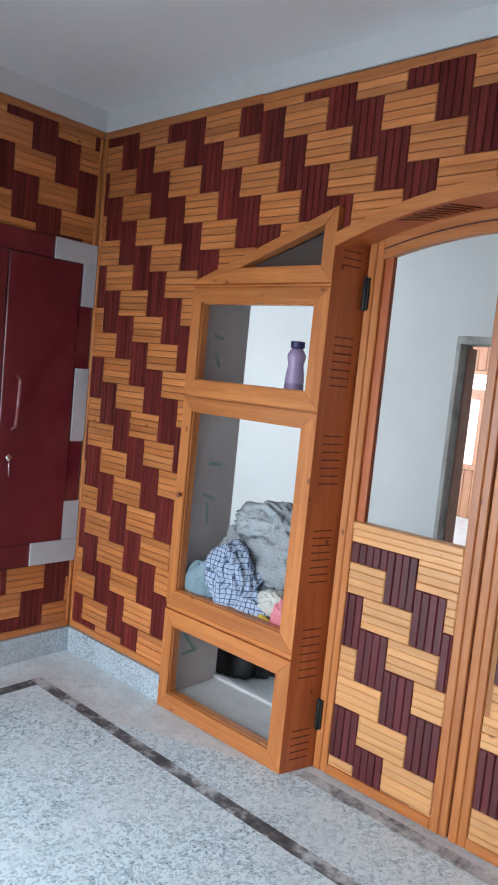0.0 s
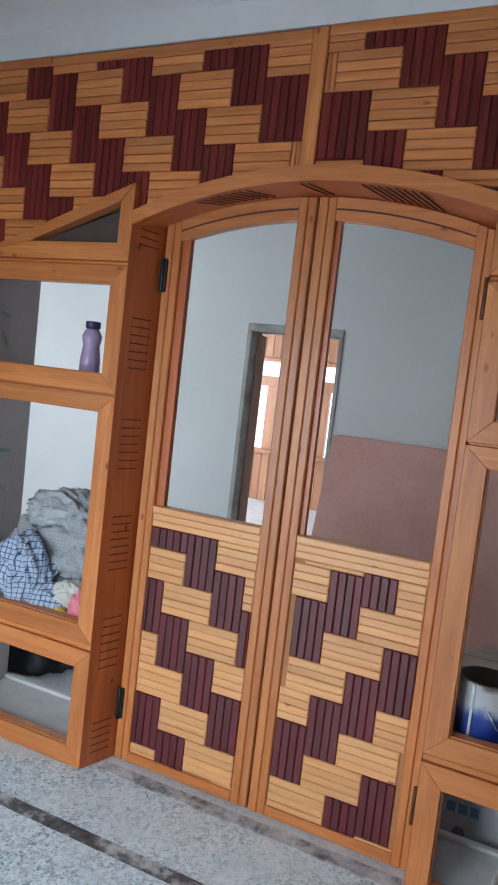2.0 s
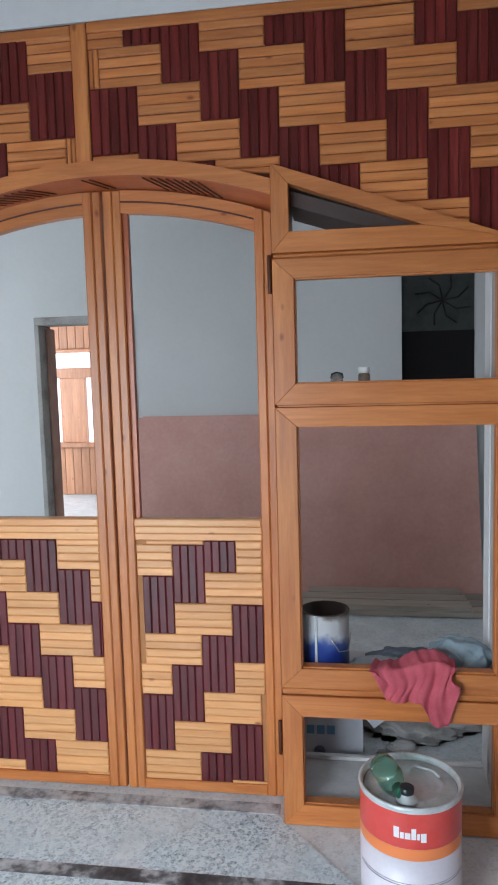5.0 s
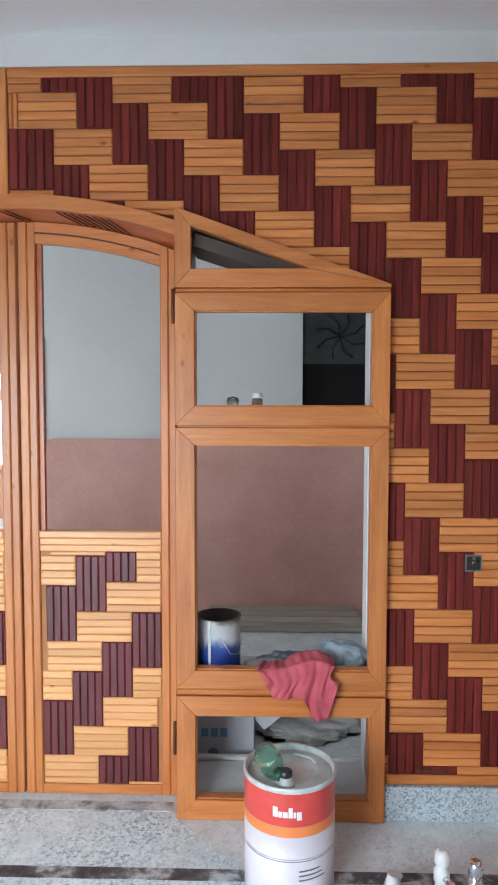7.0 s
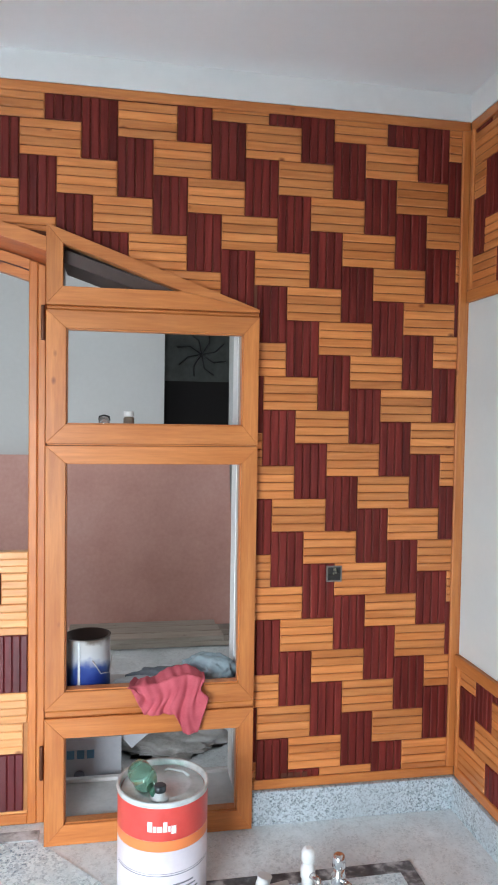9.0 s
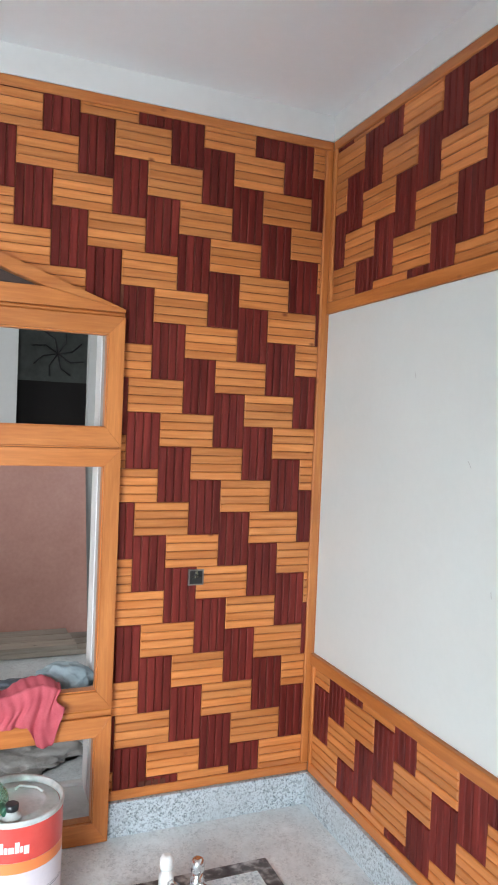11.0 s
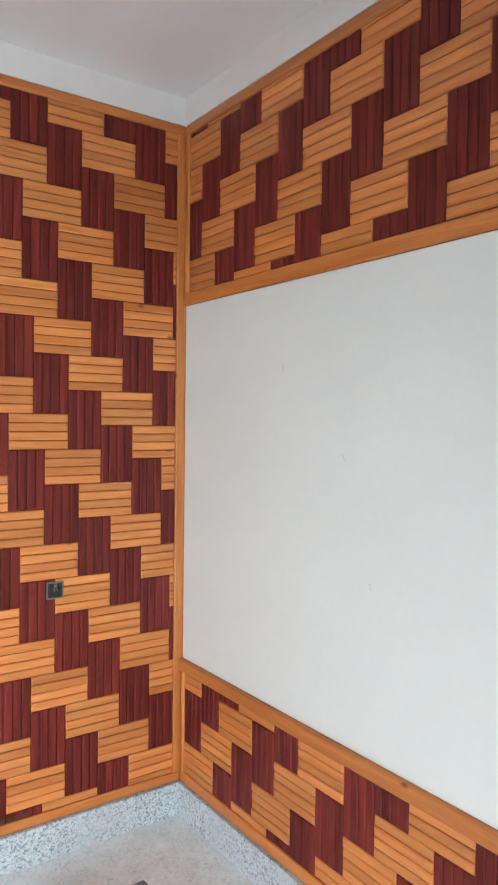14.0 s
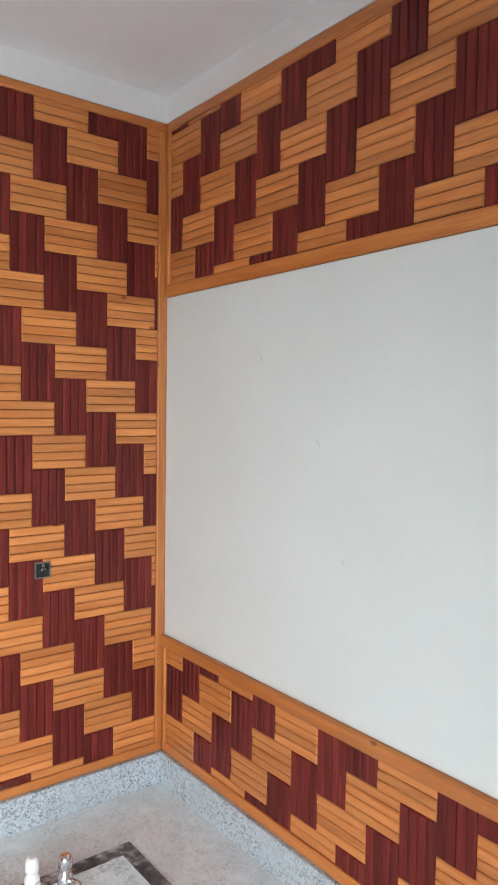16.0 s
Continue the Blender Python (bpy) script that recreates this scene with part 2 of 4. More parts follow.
def structure(name, bm, mat, label="", category=""):
    return tagged(link(name, bm, mat), label, category, "", "structure")


def box(x0, x1, y0, y1, z0, z1, bevel=0.0, bm=None):
    own = bmesh.new()
    bmesh.ops.create_cube(own, size=1)
    own.transform(Matrix.LocRotScale(((x0 + x1) / 2, (y0 + y1) / 2, (z0 + z1) / 2), None, (abs(x1 - x0), abs(y1 - y0), abs(z1 - z0))))
    if bevel:
        bmesh.ops.bevel(own, geom=own.edges[:], offset=bevel, segments=2, affect="EDGES", profile=0.6)
    if bm is None:
        return own
    me = bpy.data.meshes.new("tmp")
    own.to_mesh(me)
    own.free()
    bm.from_mesh(me)
    bpy.data.meshes.remove(me)
    return bm


def lathe(profile, place=(0, 0, 0), steps=40, bm=None, turn=None, caps=True):
    """A turned body from (radius, height) pairs."""
    bm = bm or bmesh.new()
    m = Matrix.Translation(place) @ (turn or Matrix())
    rings = []
    for r, z in profile:
        rings.append([bm.verts.new(m @ Vector((r * math.cos(a), r * math.sin(a), z))) for a in (2 * math.pi * k / steps for k in range(steps))])
    for a, b in zip(rings, rings[1:]):
        for k in range(steps):
            f = bm.faces.new((a[k], a[(k + 1) % steps], b[(k + 1) % steps], b[k]))
            f.smooth = True
    for ring, flip in ((rings[0], True), (rings[-1], False)) if caps else ():
        bm.faces.new(ring[::-1] if flip else ring)
    return bm


def tube(points, radius, bm=None, steps=10):
    bm = bm or bmesh.new()
    pts = [Vector(p) for p in points]
    rings = []
    for k, p in enumerate(pts):
        d = (pts[min(k + 1, len(pts) - 1)] - pts[max(k - 1, 0)]).normalized()
        side = d.cross(Vector((0.31, 0.2, 0.93))).normalized()
        up = side.cross(d)
        rings.append([bm.verts.new(p + radius * (math.cos(a) * side + math.sin(a) * up)) for a in (2 * math.pi * i / steps for i in range(steps))])
    for a, b in zip(rings, rings[1:]):
        for k in range(steps):
            f = bm.faces.new((a[k], a[(k + 1) % steps], b[(k + 1) % steps], b[k]))
            f.smooth = True
    bm.faces.new(rings[0][::-1]), bm.faces.new(rings[-1])
    return bm


def area2(poly):
    return sum(a[0] * b[1] - b[0] * a[1] for a, b in zip(poly, poly[1:] + poly[:1])) / 2


def inset(poly, d):
    """A convex polygon (counter-clockwise) shrunk by d."""
    n, out = len(poly), []
    for k in range(n):
        p, q, r = Vector(poly[k - 1]), Vector(poly[k]), Vector(poly[(k + 1) % n])
        a, b = (q - p).normalized(), (r - q).normalized()
        na, nb = Vector((-a.y, a.x)), Vector((-b.y, b.x))
        s = na + nb
        out.append(tuple(q + s * (d / max(0.25, 1 + na.dot(nb)))))
    return out


def plate(poly, m, low, high, edge=0.0, bm=None):
    """A convex plate on the plane m, from depth low to high, its front edges bevelled."""
    bm = bm or bmesh.new()
    poly = list(poly) if area2(list(poly)) > 0 else list(poly)[::-1]
    loops = [(poly, low), (poly, high - edge)] + ([(inset(poly, edge), high)] if edge else [])
    rings = [[bm.verts.new(m @ Vector((s, h, o))) for s, h in loop] for loop, o in loops]
    n = len(poly)
    for a, b in zip(rings, rings[1:]):
        for k in range(n):
            bm.faces.new((a[k], a[(k + 1) % n], b[(k + 1) % n], b[k]))
    bm.faces.new(rings[0][::-1]), bm.faces.new(rings[-1])
    return bm


def clip(poly, a, b, c):
    """The part of a convex polygon where a s + b h >= c."""
    out = []
    for p, q in zip(poly, poly[1:] + poly[:1]):
        dp, dq = a * p[0] + b * p[1] - c, a * q[0] + b * q[1] - c
        if dp >= 0:
            out.append(p)
        if dp * dq < 0:
            k = dp / (dp - dq)
            out.append((p[0] + k * (q[0] - p[0]), p[1] + k * (q[1] - p[1])))
    return out


def rect(s0, s1, h0, h1):
    return [(s0, h0), (s1, h0), (s1, h1), (s0, h1)]


NORTH = Matrix(((1, 0, 0, 0), (0, 0, -1, 0), (0, 1, 0, 0), (0, 0, 0, 1)))
EASTX, WESTX = 2.572, -1.741
EAST = Matrix(((0, 0, -1, EASTX), (-1, 0, 0, 0), (0, 1, 0, 0), (0, 0, 0, 1)))
WEST = Matrix(((0, 0, 1, WESTX), (1, 0, 0, 0), (0, 1, 0, 0), (0, 0, 0, 1)))
SLATS = {}


def slat(poly, upright, m, mat, parent, proud):
    """One bevelled slat; alike slats share their mesh, and the grain runs along each."""
    cs, ch = sum(p[0] for p in poly) / len(poly), sum(p[1] for p in poly) / len(poly)
    local = [((h - ch), -(s - cs)) if upright else (s - cs, h - ch) for s, h in poly]
    key = (mat.name, proud, tuple((round(a, 3), round(b, 3)) for a, b in local))
    if key not in SLATS:
        bm = plate(local, Matrix(), -0.008, proud, 0.0035)
        me = bpy.data.meshes.new("slat")
        bm.normal_update()
        bm.to_mesh(me)
        bm.free()
        me.materials.append(mat)
        SLATS[key] = me
    ob = new("slat", SLATS[key])
    lift = random.uniform(-0.0015, 0.0015)
    ob.parent = parent
    ob.matrix_parent_inverse = Matrix.Translation(-HOME.get(parent.name, Vector((0, 0, 0))))
    ob.matrix_basis = m @ Matrix.Translation((cs, ch, lift)) @ Matrix.Rotation(radians(random.uniform(-0.25, 0.25)) + (radians(90) if upright else 0), 4, "Z")
    return ob


def basket(start, u, v, sign, bounds, m, parent, cuts=None, proud=0.0, mats=None, skip=None, gap=1.0):
    """Stepped weave of pine slats lying and maroon slats standing, four to a block, within bounds (s0, s1, h0, h1)."""
    s0, s1, h0, h1 = bounds
    dark, light = mats or (MAROON, PINE)
    wide, tall, run = u[0], v[1] - u[1], v[0] - u[0]
    for j in range(-16, 17):
        for i in range(-34, 35):
            px, pz = start[0] + i * u[0] + j * v[0], start[1] + i * u[1] + j * v[1]
            for upright, r in ((True, (px - wide, px, pz - tall, pz)), (False, (px, px + run, pz + u[1], pz))):
                a, b, c, d = r
                if sign < 0:
                    a, b = -b, -a
                if b < s0 or a > s1 or d < h0 or c > h1:
                    continue
                for k in range(4):
                    if upright:
                        w = (b - a) / 4
                        q = rect(a + k * w + 0.0011 * gap, a + (k + 1) * w - 0.0011 * gap, c + 0.0010, d - 0.0010)
                    else:
                        w = (d - c) / 4
                        q = rect(a + 0.0010, b - 0.0010, c + k * w + 0.0011 * gap, c + (k + 1) * w - 0.0011 * gap)
                    for n in ((1, 0, s0), (-1, 0, -s1), (0, 1, h0), (0, -1, -h1)):
                        q = clip(q, *n) if len(q) > 2 else q
                    if len(q) > 2 and cuts is not None:
                        e0, e1 = min(p[0] for p in q), max(p[0] for p in q)
                        for n in cuts((e0 + e1) / 2, sum(p[1] for p in q) / len(q), e0, e1):
                            q = clip(q, *n) if len(q) > 2 else q
                    if len(q) < 3:
                        continue
                    q = [p for n, p in enumerate(q) if math.dist(p, q[n - 1]) > 0.0015]
                    if len(q) < 3 or abs(area2(q)) < 1.5e-4 or min(max(p[x] for p in q) - min(p[x] for p in q) for x in (0, 1)) < 0.005:
                        continue
                    mx, mz = sum(p[0] for p in q) / len(q), sum(p[1] for p in q) / len(q)
                    if skip and any(r[0] < mx < r[1] and r[2] < mz < r[3] for r in skip):
                        continue
                    slat(q, upright, m, dark if upright else light, parent(mx, 0) if callable(parent) else parent, proud)


def trim(poly, m, low, high, along, parent, edge=0.004, mats=None):
    return part("trim", plate(poly, m, low, high, edge), (mats or FRAME)[along], parent)


# ---- shell of the room ----
CEILING, PANEL_TOP, PANEL_LOW = 2.77, 2.668, 0.126
BACK, NEXT_BACK, FAR_BACK = -3.5, 2.9, 6.4
MID = 0.402


def arch(x):
    return 2.170 - 0.30 * (x - MID) ** 2


def arch_face(x):
    return 2.228 + 0.03 * (x - MID) - 0.30 * (x - MID) ** 2


bm = box(-4.8, 4.0, BACK - 0.2, FAR_BACK + 0.2, -0.15, -0.004)
structure("floor", bm, DUSTY, "dusty grey cement floor border", "floor")
bm = plate([(-1.45, -3.45), (2.205, -3.45), (2.205, -0.362), (-1.45, -0.362)], Matrix(), -0.01, 0.0)
structure("floor_inlay", bm, TERR, "grey speckled terrazzo floor", "floor")
bm = plate([(-1.0, -0.304), (1.25, -0.304), (0.98, 0.01), (-0.22, 0.01)], Matrix(), -0.01, -0.001)
structure("floor_inlay_door", bm, TERR, "grey speckled terrazzo strip before the doors", "floor")
bm = box(-1.51, 2.26, -0.361, -0.305, -0.01, 0.001)
structure("floor_band_north", bm, BLACKBAND, "dusty black border strip set in the floor", "floor")
bm = box(-1.51, -1.451, -3.45, -0.363, -0.01, 0.001)
structure("floor_band_west", bm, BLACKBAND, "dusty black border strip set in the floor", "floor")
bm = box(2.206, 2.26, -3.45, -0.363, -0.01, 0.001)
structure("floor_band_east", bm, BLACKBAND, "dusty black border strip set in the floor", "floor")
bm = box(-0.19, 0.98, 0.015, 0.075, -0.01, 0.001)
structure("floor_band_threshold", bm, DUSTBAND, "dusty black strip at the threshold", "floor")
bm = box(-2.0, 2.8, BACK - 0.2, 0.25, CEILING, CEILING + 0.15)
structure("ceiling", bm, CEIL, "plain white painted ceiling", "ceiling")
bm = box(-4.8, 4.0, 0.31, FAR_BACK + 0.2, 2.9, 3.05)
structure("ceiling_next_room", bm, CEIL, "plain white ceiling of the next room", "ceiling")

# partition wall with a door opening and two niches that go through
W0, W1 = 0.010, 0.30
LN, RN = (-0.93, -0.27), (1.045, 1.715)


def prism(polys, y0, y1):
    out = bmesh.new()
    for p in polys:
        plate(p, NORTH, -y1, -y0, 0, out)
    return out


polys = [rect(-2.0, LN[0], -0.1, 2.95), rect(LN[1], -0.246, -0.1, 2.3), rect(1.016, RN[0], -0.1, 2.3), rect(RN[1], 4.0, -0.1, 2.95)]
polys += [[(LN[0], 1.92), (LN[1], 2.14), (LN[1], 2.3), (LN[0], 2.3)], [(RN[0], 2.14), (RN[1], 1.92), (RN[1], 2.3), (RN[0], 2.3)]]
polys += [rect(LN[0], RN[1], 2.3, 2.95), rect(LN[0], LN[1], -0.1, 0.03), rect(RN[0], RN[1], -0.1, 0.03)]
for k in range(12):
    xa, xb = -0.246 + 1.262 * k / 12, -0.246 + 1.262 * (k + 1) / 12
    polys.append([(xa, arch(xa) + 0.035), (xb, arch(xb) + 0.035), (xb, 2.3), (xa, 2.3)])
structure("wall_north", prism(polys, W0, W1), NICHE, "plastered partition wall with through niches", "wall")
bm = box(-4.8, -4.15, 0.05, 0.30, -0.1, 2.95)
for r in ((-4.15, -2.65, 0.05, 0.30, -0.1, 0.8), (-4.15, -2.65, 0.05, 0.30, 2.2, 2.95), (-2.65, -2.0, 0.05, 0.30, -0.1, 2.95)):
    box(*r, bm=bm)
structure("wall_north_outer", bm, ROOM2, "pale painted outer wall with a window opening", "wall")
structure("wall_east", box(EASTX + 0.012, EASTX + 0.22, BACK - 0.2, 0.0, -0.1, CEILING), WHITE, "white painted wall", "wall")
bm = box(WESTX - 0.25, WESTX - 0.012, BACK - 0.2, 0.0, -0.1, CEILING)
structure("wall_west", bm, WHITE, "white painted wall", "wall")
# unseen wall; its wide opening is assumed, to hold the daylight lamp
bm = box(-2.0, -1.34, BACK - 0.2, BACK, -0.1, CEILING)
for r in ((-1.34, 0.44, 2.08, CEILING), (0.44, 2.8, -0.1, CEILING)):
    box(r[0], r[1], BACK - 0.2, BACK, r[2], r[3], bm=bm)
structure("wall_south", bm, WHITE, "unseen white wall with an assumed wide opening", "wall")
# plaster band between panelling and ceiling
for name, r in (("cornice_north", (WESTX, EASTX, -0.006, 0.012)), ("cornice_east", (EASTX - 0.006, EASTX + 0.014, -3.45, -0.006)), ("cornice_west", (WESTX - 0.014, WESTX + 0.006, -3.45, -0.006))):
    structure(name, box(*r, PANEL_TOP, CEILING), WHITE, "white plaster band under the ceiling", "trim")
# terrazzo skirting
for name, r in (("skirting_north_left", (WESTX, -0.972, -0.016, 0.012)), ("skirting_north_right", (1.754, EASTX, -0.016, 0.012)), ("skirting_west", (WESTX - 0.012, WESTX + 0.016, -3.45, -0.017)), ("skirting_east", (EASTX - 0.016, EASTX + 0.014, -3.45, -0.017))):
    structure(name, box(*r, -0.004, PANEL_LOW - 0.002, 0.003), SKIRT, "speckled grey terrazzo skirting", "skirting")

# ---- next room and the room beyond ----
DX0, DX1, DTOP = -1.159, -0.376, 1.985
KX0, KX1 = 1.589, 2.10
bm = box(-4.8, DX0, NEXT_BACK, NEXT_BACK + 0.22, -0.1, 2.9)
for r in ((DX0, DX1, DTOP, 2.9), (DX1, KX0, -0.1, 2.9), (KX0, KX1, 2.2, 2.9), (KX1, 4.0, -0.1, 2.9)):
    box(r[0], r[1], NEXT_BACK, NEXT_BACK + 0.22, r[2], r[3], bm=bm)
structure("wall_next_room_back", bm, ROOM2, "pale grey painted wall with a rough doorway", "wall")
structure("wall_next_room_west", box(-5.0, -4.8, 0.0, FAR_BACK, -0.1, 2.95), ROOM2, "pale painted wall", "wall")
structure("wall_next_room_east", box(4.0, 4.2, 0.0, FAR_BACK, -0.1, 2.95), ROOM2, "pale painted wall", "wall")
root = thing("door_frame", (-0.77, NEXT_BACK, 0), "rough unpainted grey cement doorway surround", "door frame", kind="structure")
part("jamb", box(DX0 - 0.002, DX0 + 0.035, NEXT_BACK - 0.012, NEXT_BACK + 0.2, 0, DTOP - 0.06, 0.006), CEMENT, root)
part("jamb", box(DX1 - 0.03, DX1 + 0.002, NEXT_BACK - 0.012, NEXT_BACK + 0.2, 0, DTOP - 0.06, 0.006), CEMENT, root)
part("lintel", box(DX0 - 0.002, DX1 + 0.002, NEXT_BACK - 0.012, NEXT_BACK + 0.2, DTOP - 0.06, DTOP, 0.006), CEMENT, root)
part("liner", box(DX0 + 0.036, DX0 + 0.055, NEXT_BACK + 0.1, NEXT_BACK + 0.24, 0, DTOP - 0.08, 0.005), surface("brown_liner", [(0.30, 0.17, 0.13), (0.40, 0.25, 0.20)], 8, 0.8, 0.3), root, "reddish raw wooden door liner")
# dark doorway with a patterned light above
root = thing("dark_door", (1.84, NEXT_BACK, 0), "near-black door leaf with dark patterned glass above", "door", kind="structure")
# near-black leaf fills the doorway; the dark is all in the base colour
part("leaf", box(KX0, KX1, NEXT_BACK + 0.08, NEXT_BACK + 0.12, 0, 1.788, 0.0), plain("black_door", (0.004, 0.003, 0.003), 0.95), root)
part("transom_glass", box(KX0, KX1, NEXT_BACK + 0.09, NEXT_BACK + 0.11, 1.785, 2.2), surface("dark_figured_glass", [(0.02, 0.024, 0.022), (0.06, 0.07, 0.065)], 9, 0.3, 0.2, 30), root)
bm = bmesh.new()
for k in range(8):
    a = k * math.pi / 4 + 0.2
    tube([(1.88, NEXT_BACK + 0.085, 2.0), (1.88 + 0.11 * math.cos(a), NEXT_BACK + 0.085, 2.0 + 0.11 * math.sin(a)), (1.88 + 0.2 * math.cos(a + 0.3), NEXT_BACK + 0.085, 2.0 + 0.18 * math.sin(a + 0.3))], 0.007, bm, 6)
part("leaf_figure", bm, BLACK, root, "black branching figure on the glass")

WARM = wood("red_pine_boards", (0.36, 0.15, 0.07), (0.58, 0.28, 0.15), (0.2, 0.06, 0.03), along="z", random_tint=0.15)
SKYGLOW = plain("bright_outdoors", (0.95, 0.97, 1.0), 0.9, emission=2.2)
fy = FAR_BACK
bm = box(-4.8, 4.0, fy, fy + 0.05, -0.1, 0.66)
for r in ((-4.8, -2.72, 0.66, 2.9), (-0.3, 4.0, 0.66, 2.9), (-2.72, -0.3, 1.83, 2.9)):
    box(r[0], r[1], fy, fy + 0.05, r[2], r[3], bm=bm)
wall = structure("wall_far_room", bm, WARM, "red pine boarded wall round a bright window", "wall")
for k in range(24):
    x = -2.9 + k * 0.11
    for z0, z1 in ((0.0, 0.62), (1.87, 2.3)):
        part("plank", plate(rect(x, x + 0.107, z0, z1), Matrix.Translation((0, fy, 0)) @ NORTH, -0.01, 0.012, 0.004), WARM, wall)
root = thing("window_1", (-1.5, fy, 0.62), "bright wooden casement window in a boarded wall", "window", kind="structure")
for r in ((-2.75, -0.3, 0.62, 0.68, 0.09), (-2.75, -0.3, 1.82, 1.865, 0.08), (-2.75, -0.3, 1.50, 1.63, 0.06)):
    part("window_frame", box(r[0], r[1], fy - r[4], fy + 0.04, r[2], r[3], 0.006), WARM, root)
for a, b in ((-2.75, -2.62), (-2.47, -2.14), (-1.75, -1.62), (-1.40, -1.34), (-1.28, -1.16), (-0.98, -0.9), (-0.36, -0.3)):
    part("window_frame", box(a, b, fy - 0.05, fy + 0.04, 0.68, 1.50, 0.006), WARM, root)
for z in (0.78, 1.05, 1.25, 1.44):
    part("glazing_bar", box(-1.16, -0.98, fy - 0.02, fy + 0.02, z - 0.012, z + 0.012, 0.003), WARM, root)
tagged(link("backdrop_sky", box(-3.4, 0.2, fy + 0.5, fy + 0.52, 0.2, 2.4), SKYGLOW), "bright overcast daylight outside the window", "sky", "", "structure")

# ---- pine and maroon panelling ----
LM_O, LM_U, LM_V = (-0.572, 2.601), (0.1214, -0.1232), (0.331, 0.0854)
RM_O, RM_U, RM_V = (1.698, 2.592), (0.1238, -0.1234), (0.3319, 0.0848)
B0, B1 = PANEL_LOW + 0.036, PANEL_TOP - 0.034
UL, UR = (-0.970, -0.236), (1.005, 1.752)


def panelling(name, polys, m, label):
    out = bmesh.new()
    for p in polys:
        plate(p, m, -0.014, -0.006, 0, out)
    return structure(name, out, GROOVE, label, "panelling")


def low_left(x):
    """Upper edge of the door arch and of the sloping light beside it."""
    return arch_face(x) - 0.01 if x > -0.24 else max(1.90, 2.168 + (x + 0.236) * 0.372)


def low_right(x):
    return arch_face(x) - 0.01 if x < 1.01 else max(1.90, 2.170 - (x - 1.005) * 0.348)


def edge_cuts(low, side, inner, outer):
    """What a slat may not cover: the niche front below, the arch and the sloping light above."""
    def cuts(cs, ch, e0, e1):
        if ch < 1.91 and (e1 > inner if side < 0 else e0 < inner):
            return [(-1, 0, -inner)] if side < 0 else [(1, 0, inner)]
        if (e0 > inner if side < 0 else e1 < inner):
            f0, f1 = low(e0), low(e1)
            g = (f1 - f0) / max(1e-6, e1 - e0)
            return [(-g, 1, f0 - g * e0)]
        return []
    return cuts


LABEL = "varnished pine and maroon slats in stepped basket weave"
left = panelling("panelling_north_left", [rect(WESTX, LN[0] - 0.004, PANEL_LOW, PANEL_TOP)], NORTH, LABEL + " beside the corner")
trim(rect(WESTX + 0.001, UL[0] + 0.01, PANEL_LOW, B0), NORTH, -0.006, 0.004, "x", left)
trim(rect(WESTX + 0.001, -0.697, B1, PANEL_TOP), NORTH, -0.006, 0.005, "x", left)
trim(rect(WESTX + 0.001, WESTX + 0.022, B0, B1), NORTH, -0.006, 0.006, "z", left)
polys = [[(a, low_left(a) - 0.02), (b, low_left(b) - 0.02), (b, PANEL_TOP), (a, PANEL_TOP)] for a, b in ((LN[0] - 0.003 + k * 0.1303, LN[0] - 0.003 + (k + 1) * 0.1303) for k in range(10))]
over = panelling("panelling_north_over_door_left", polys, NORTH, LABEL + " over the door arch")
basket(LM_O, LM_U, LM_V, 1, (WESTX + 0.022, 0.366, B0, B1), NORTH, lambda a, b: left if a < -0.95 else over, edge_cuts(low_left, -1, UL[0] + 0.004, 0), skip=[(0.3337, 0.40, 2.10, 2.525)])
slat(rect(0.335, 0.365, 2.317, 2.524), True, NORTH, MAROON, over, 0.0)
slat(rect(0.335, 0.349, 2.219, 2.315), True, NORTH, PINE, over, 0.0)
slat(rect(0.351, 0.365, 2.219, 2.315), True, NORTH, PINE, over, 0.0)
trim(rect(-0.696, 0.366, B1 - 0.004, PANEL_TOP - 0.006), NORTH, -0.006, 0.005, "x", over)
trim(rect(0.367, 0.418, 2.21, PANEL_TOP - 0.004), NORTH, -0.006, 0.007, "z", over)
polys = [[(a, low_right(a) - 0.02), (b, low_right(b) - 0.02), (b, PANEL_TOP), (a, PANEL_TOP)] for a, b in ((0.372 + k * 0.1345, 0.372 + (k + 1) * 0.1345) for k in range(10))]
over = panelling("panelling_north_over_door_right", polys, NORTH, LABEL + " over the door arch")
trim(rect(0.420, EASTX - 0.001, B1, PANEL_TOP), NORTH, -0.006, 0.005, "x", over)
right = panelling("panelling_north_right", [rect(1.718, EASTX, PANEL_LOW, PANEL_TOP)], NORTH, LABEL + " between niche and corner")
basket(RM_O, RM_U, RM_V, 1, (0.420, EASTX - 0.034, B0, B1), NORTH, lambda a, b: right if a > 1.735 else over, edge_cuts(low_right, 1, UR[1] - 0.004, 0), skip=[(0.41, 0.4547, 2.253, 2.584)])
slat(rect(0.4215, 0.4535, 2.254, 2.460), True, NORTH, MAROON, over, 0.0)
slat(rect(0.4215, 0.4365, 2.463, 2.583), True, NORTH, PINE, over, 0.0)
slat(rect(0.4385, 0.4535, 2.463, 2.583), True, NORTH, PINE, over, 0.0)
trim(rect(UR[1] - 0.01, EASTX - 0.001, PANEL_LOW, B0), NORTH, -0.006, 0.004, "x", right)
trim(rect(EASTX - 0.034, EASTX - 0.001, B0, B1), NORTH, -0.006, 0.007, "z", right)

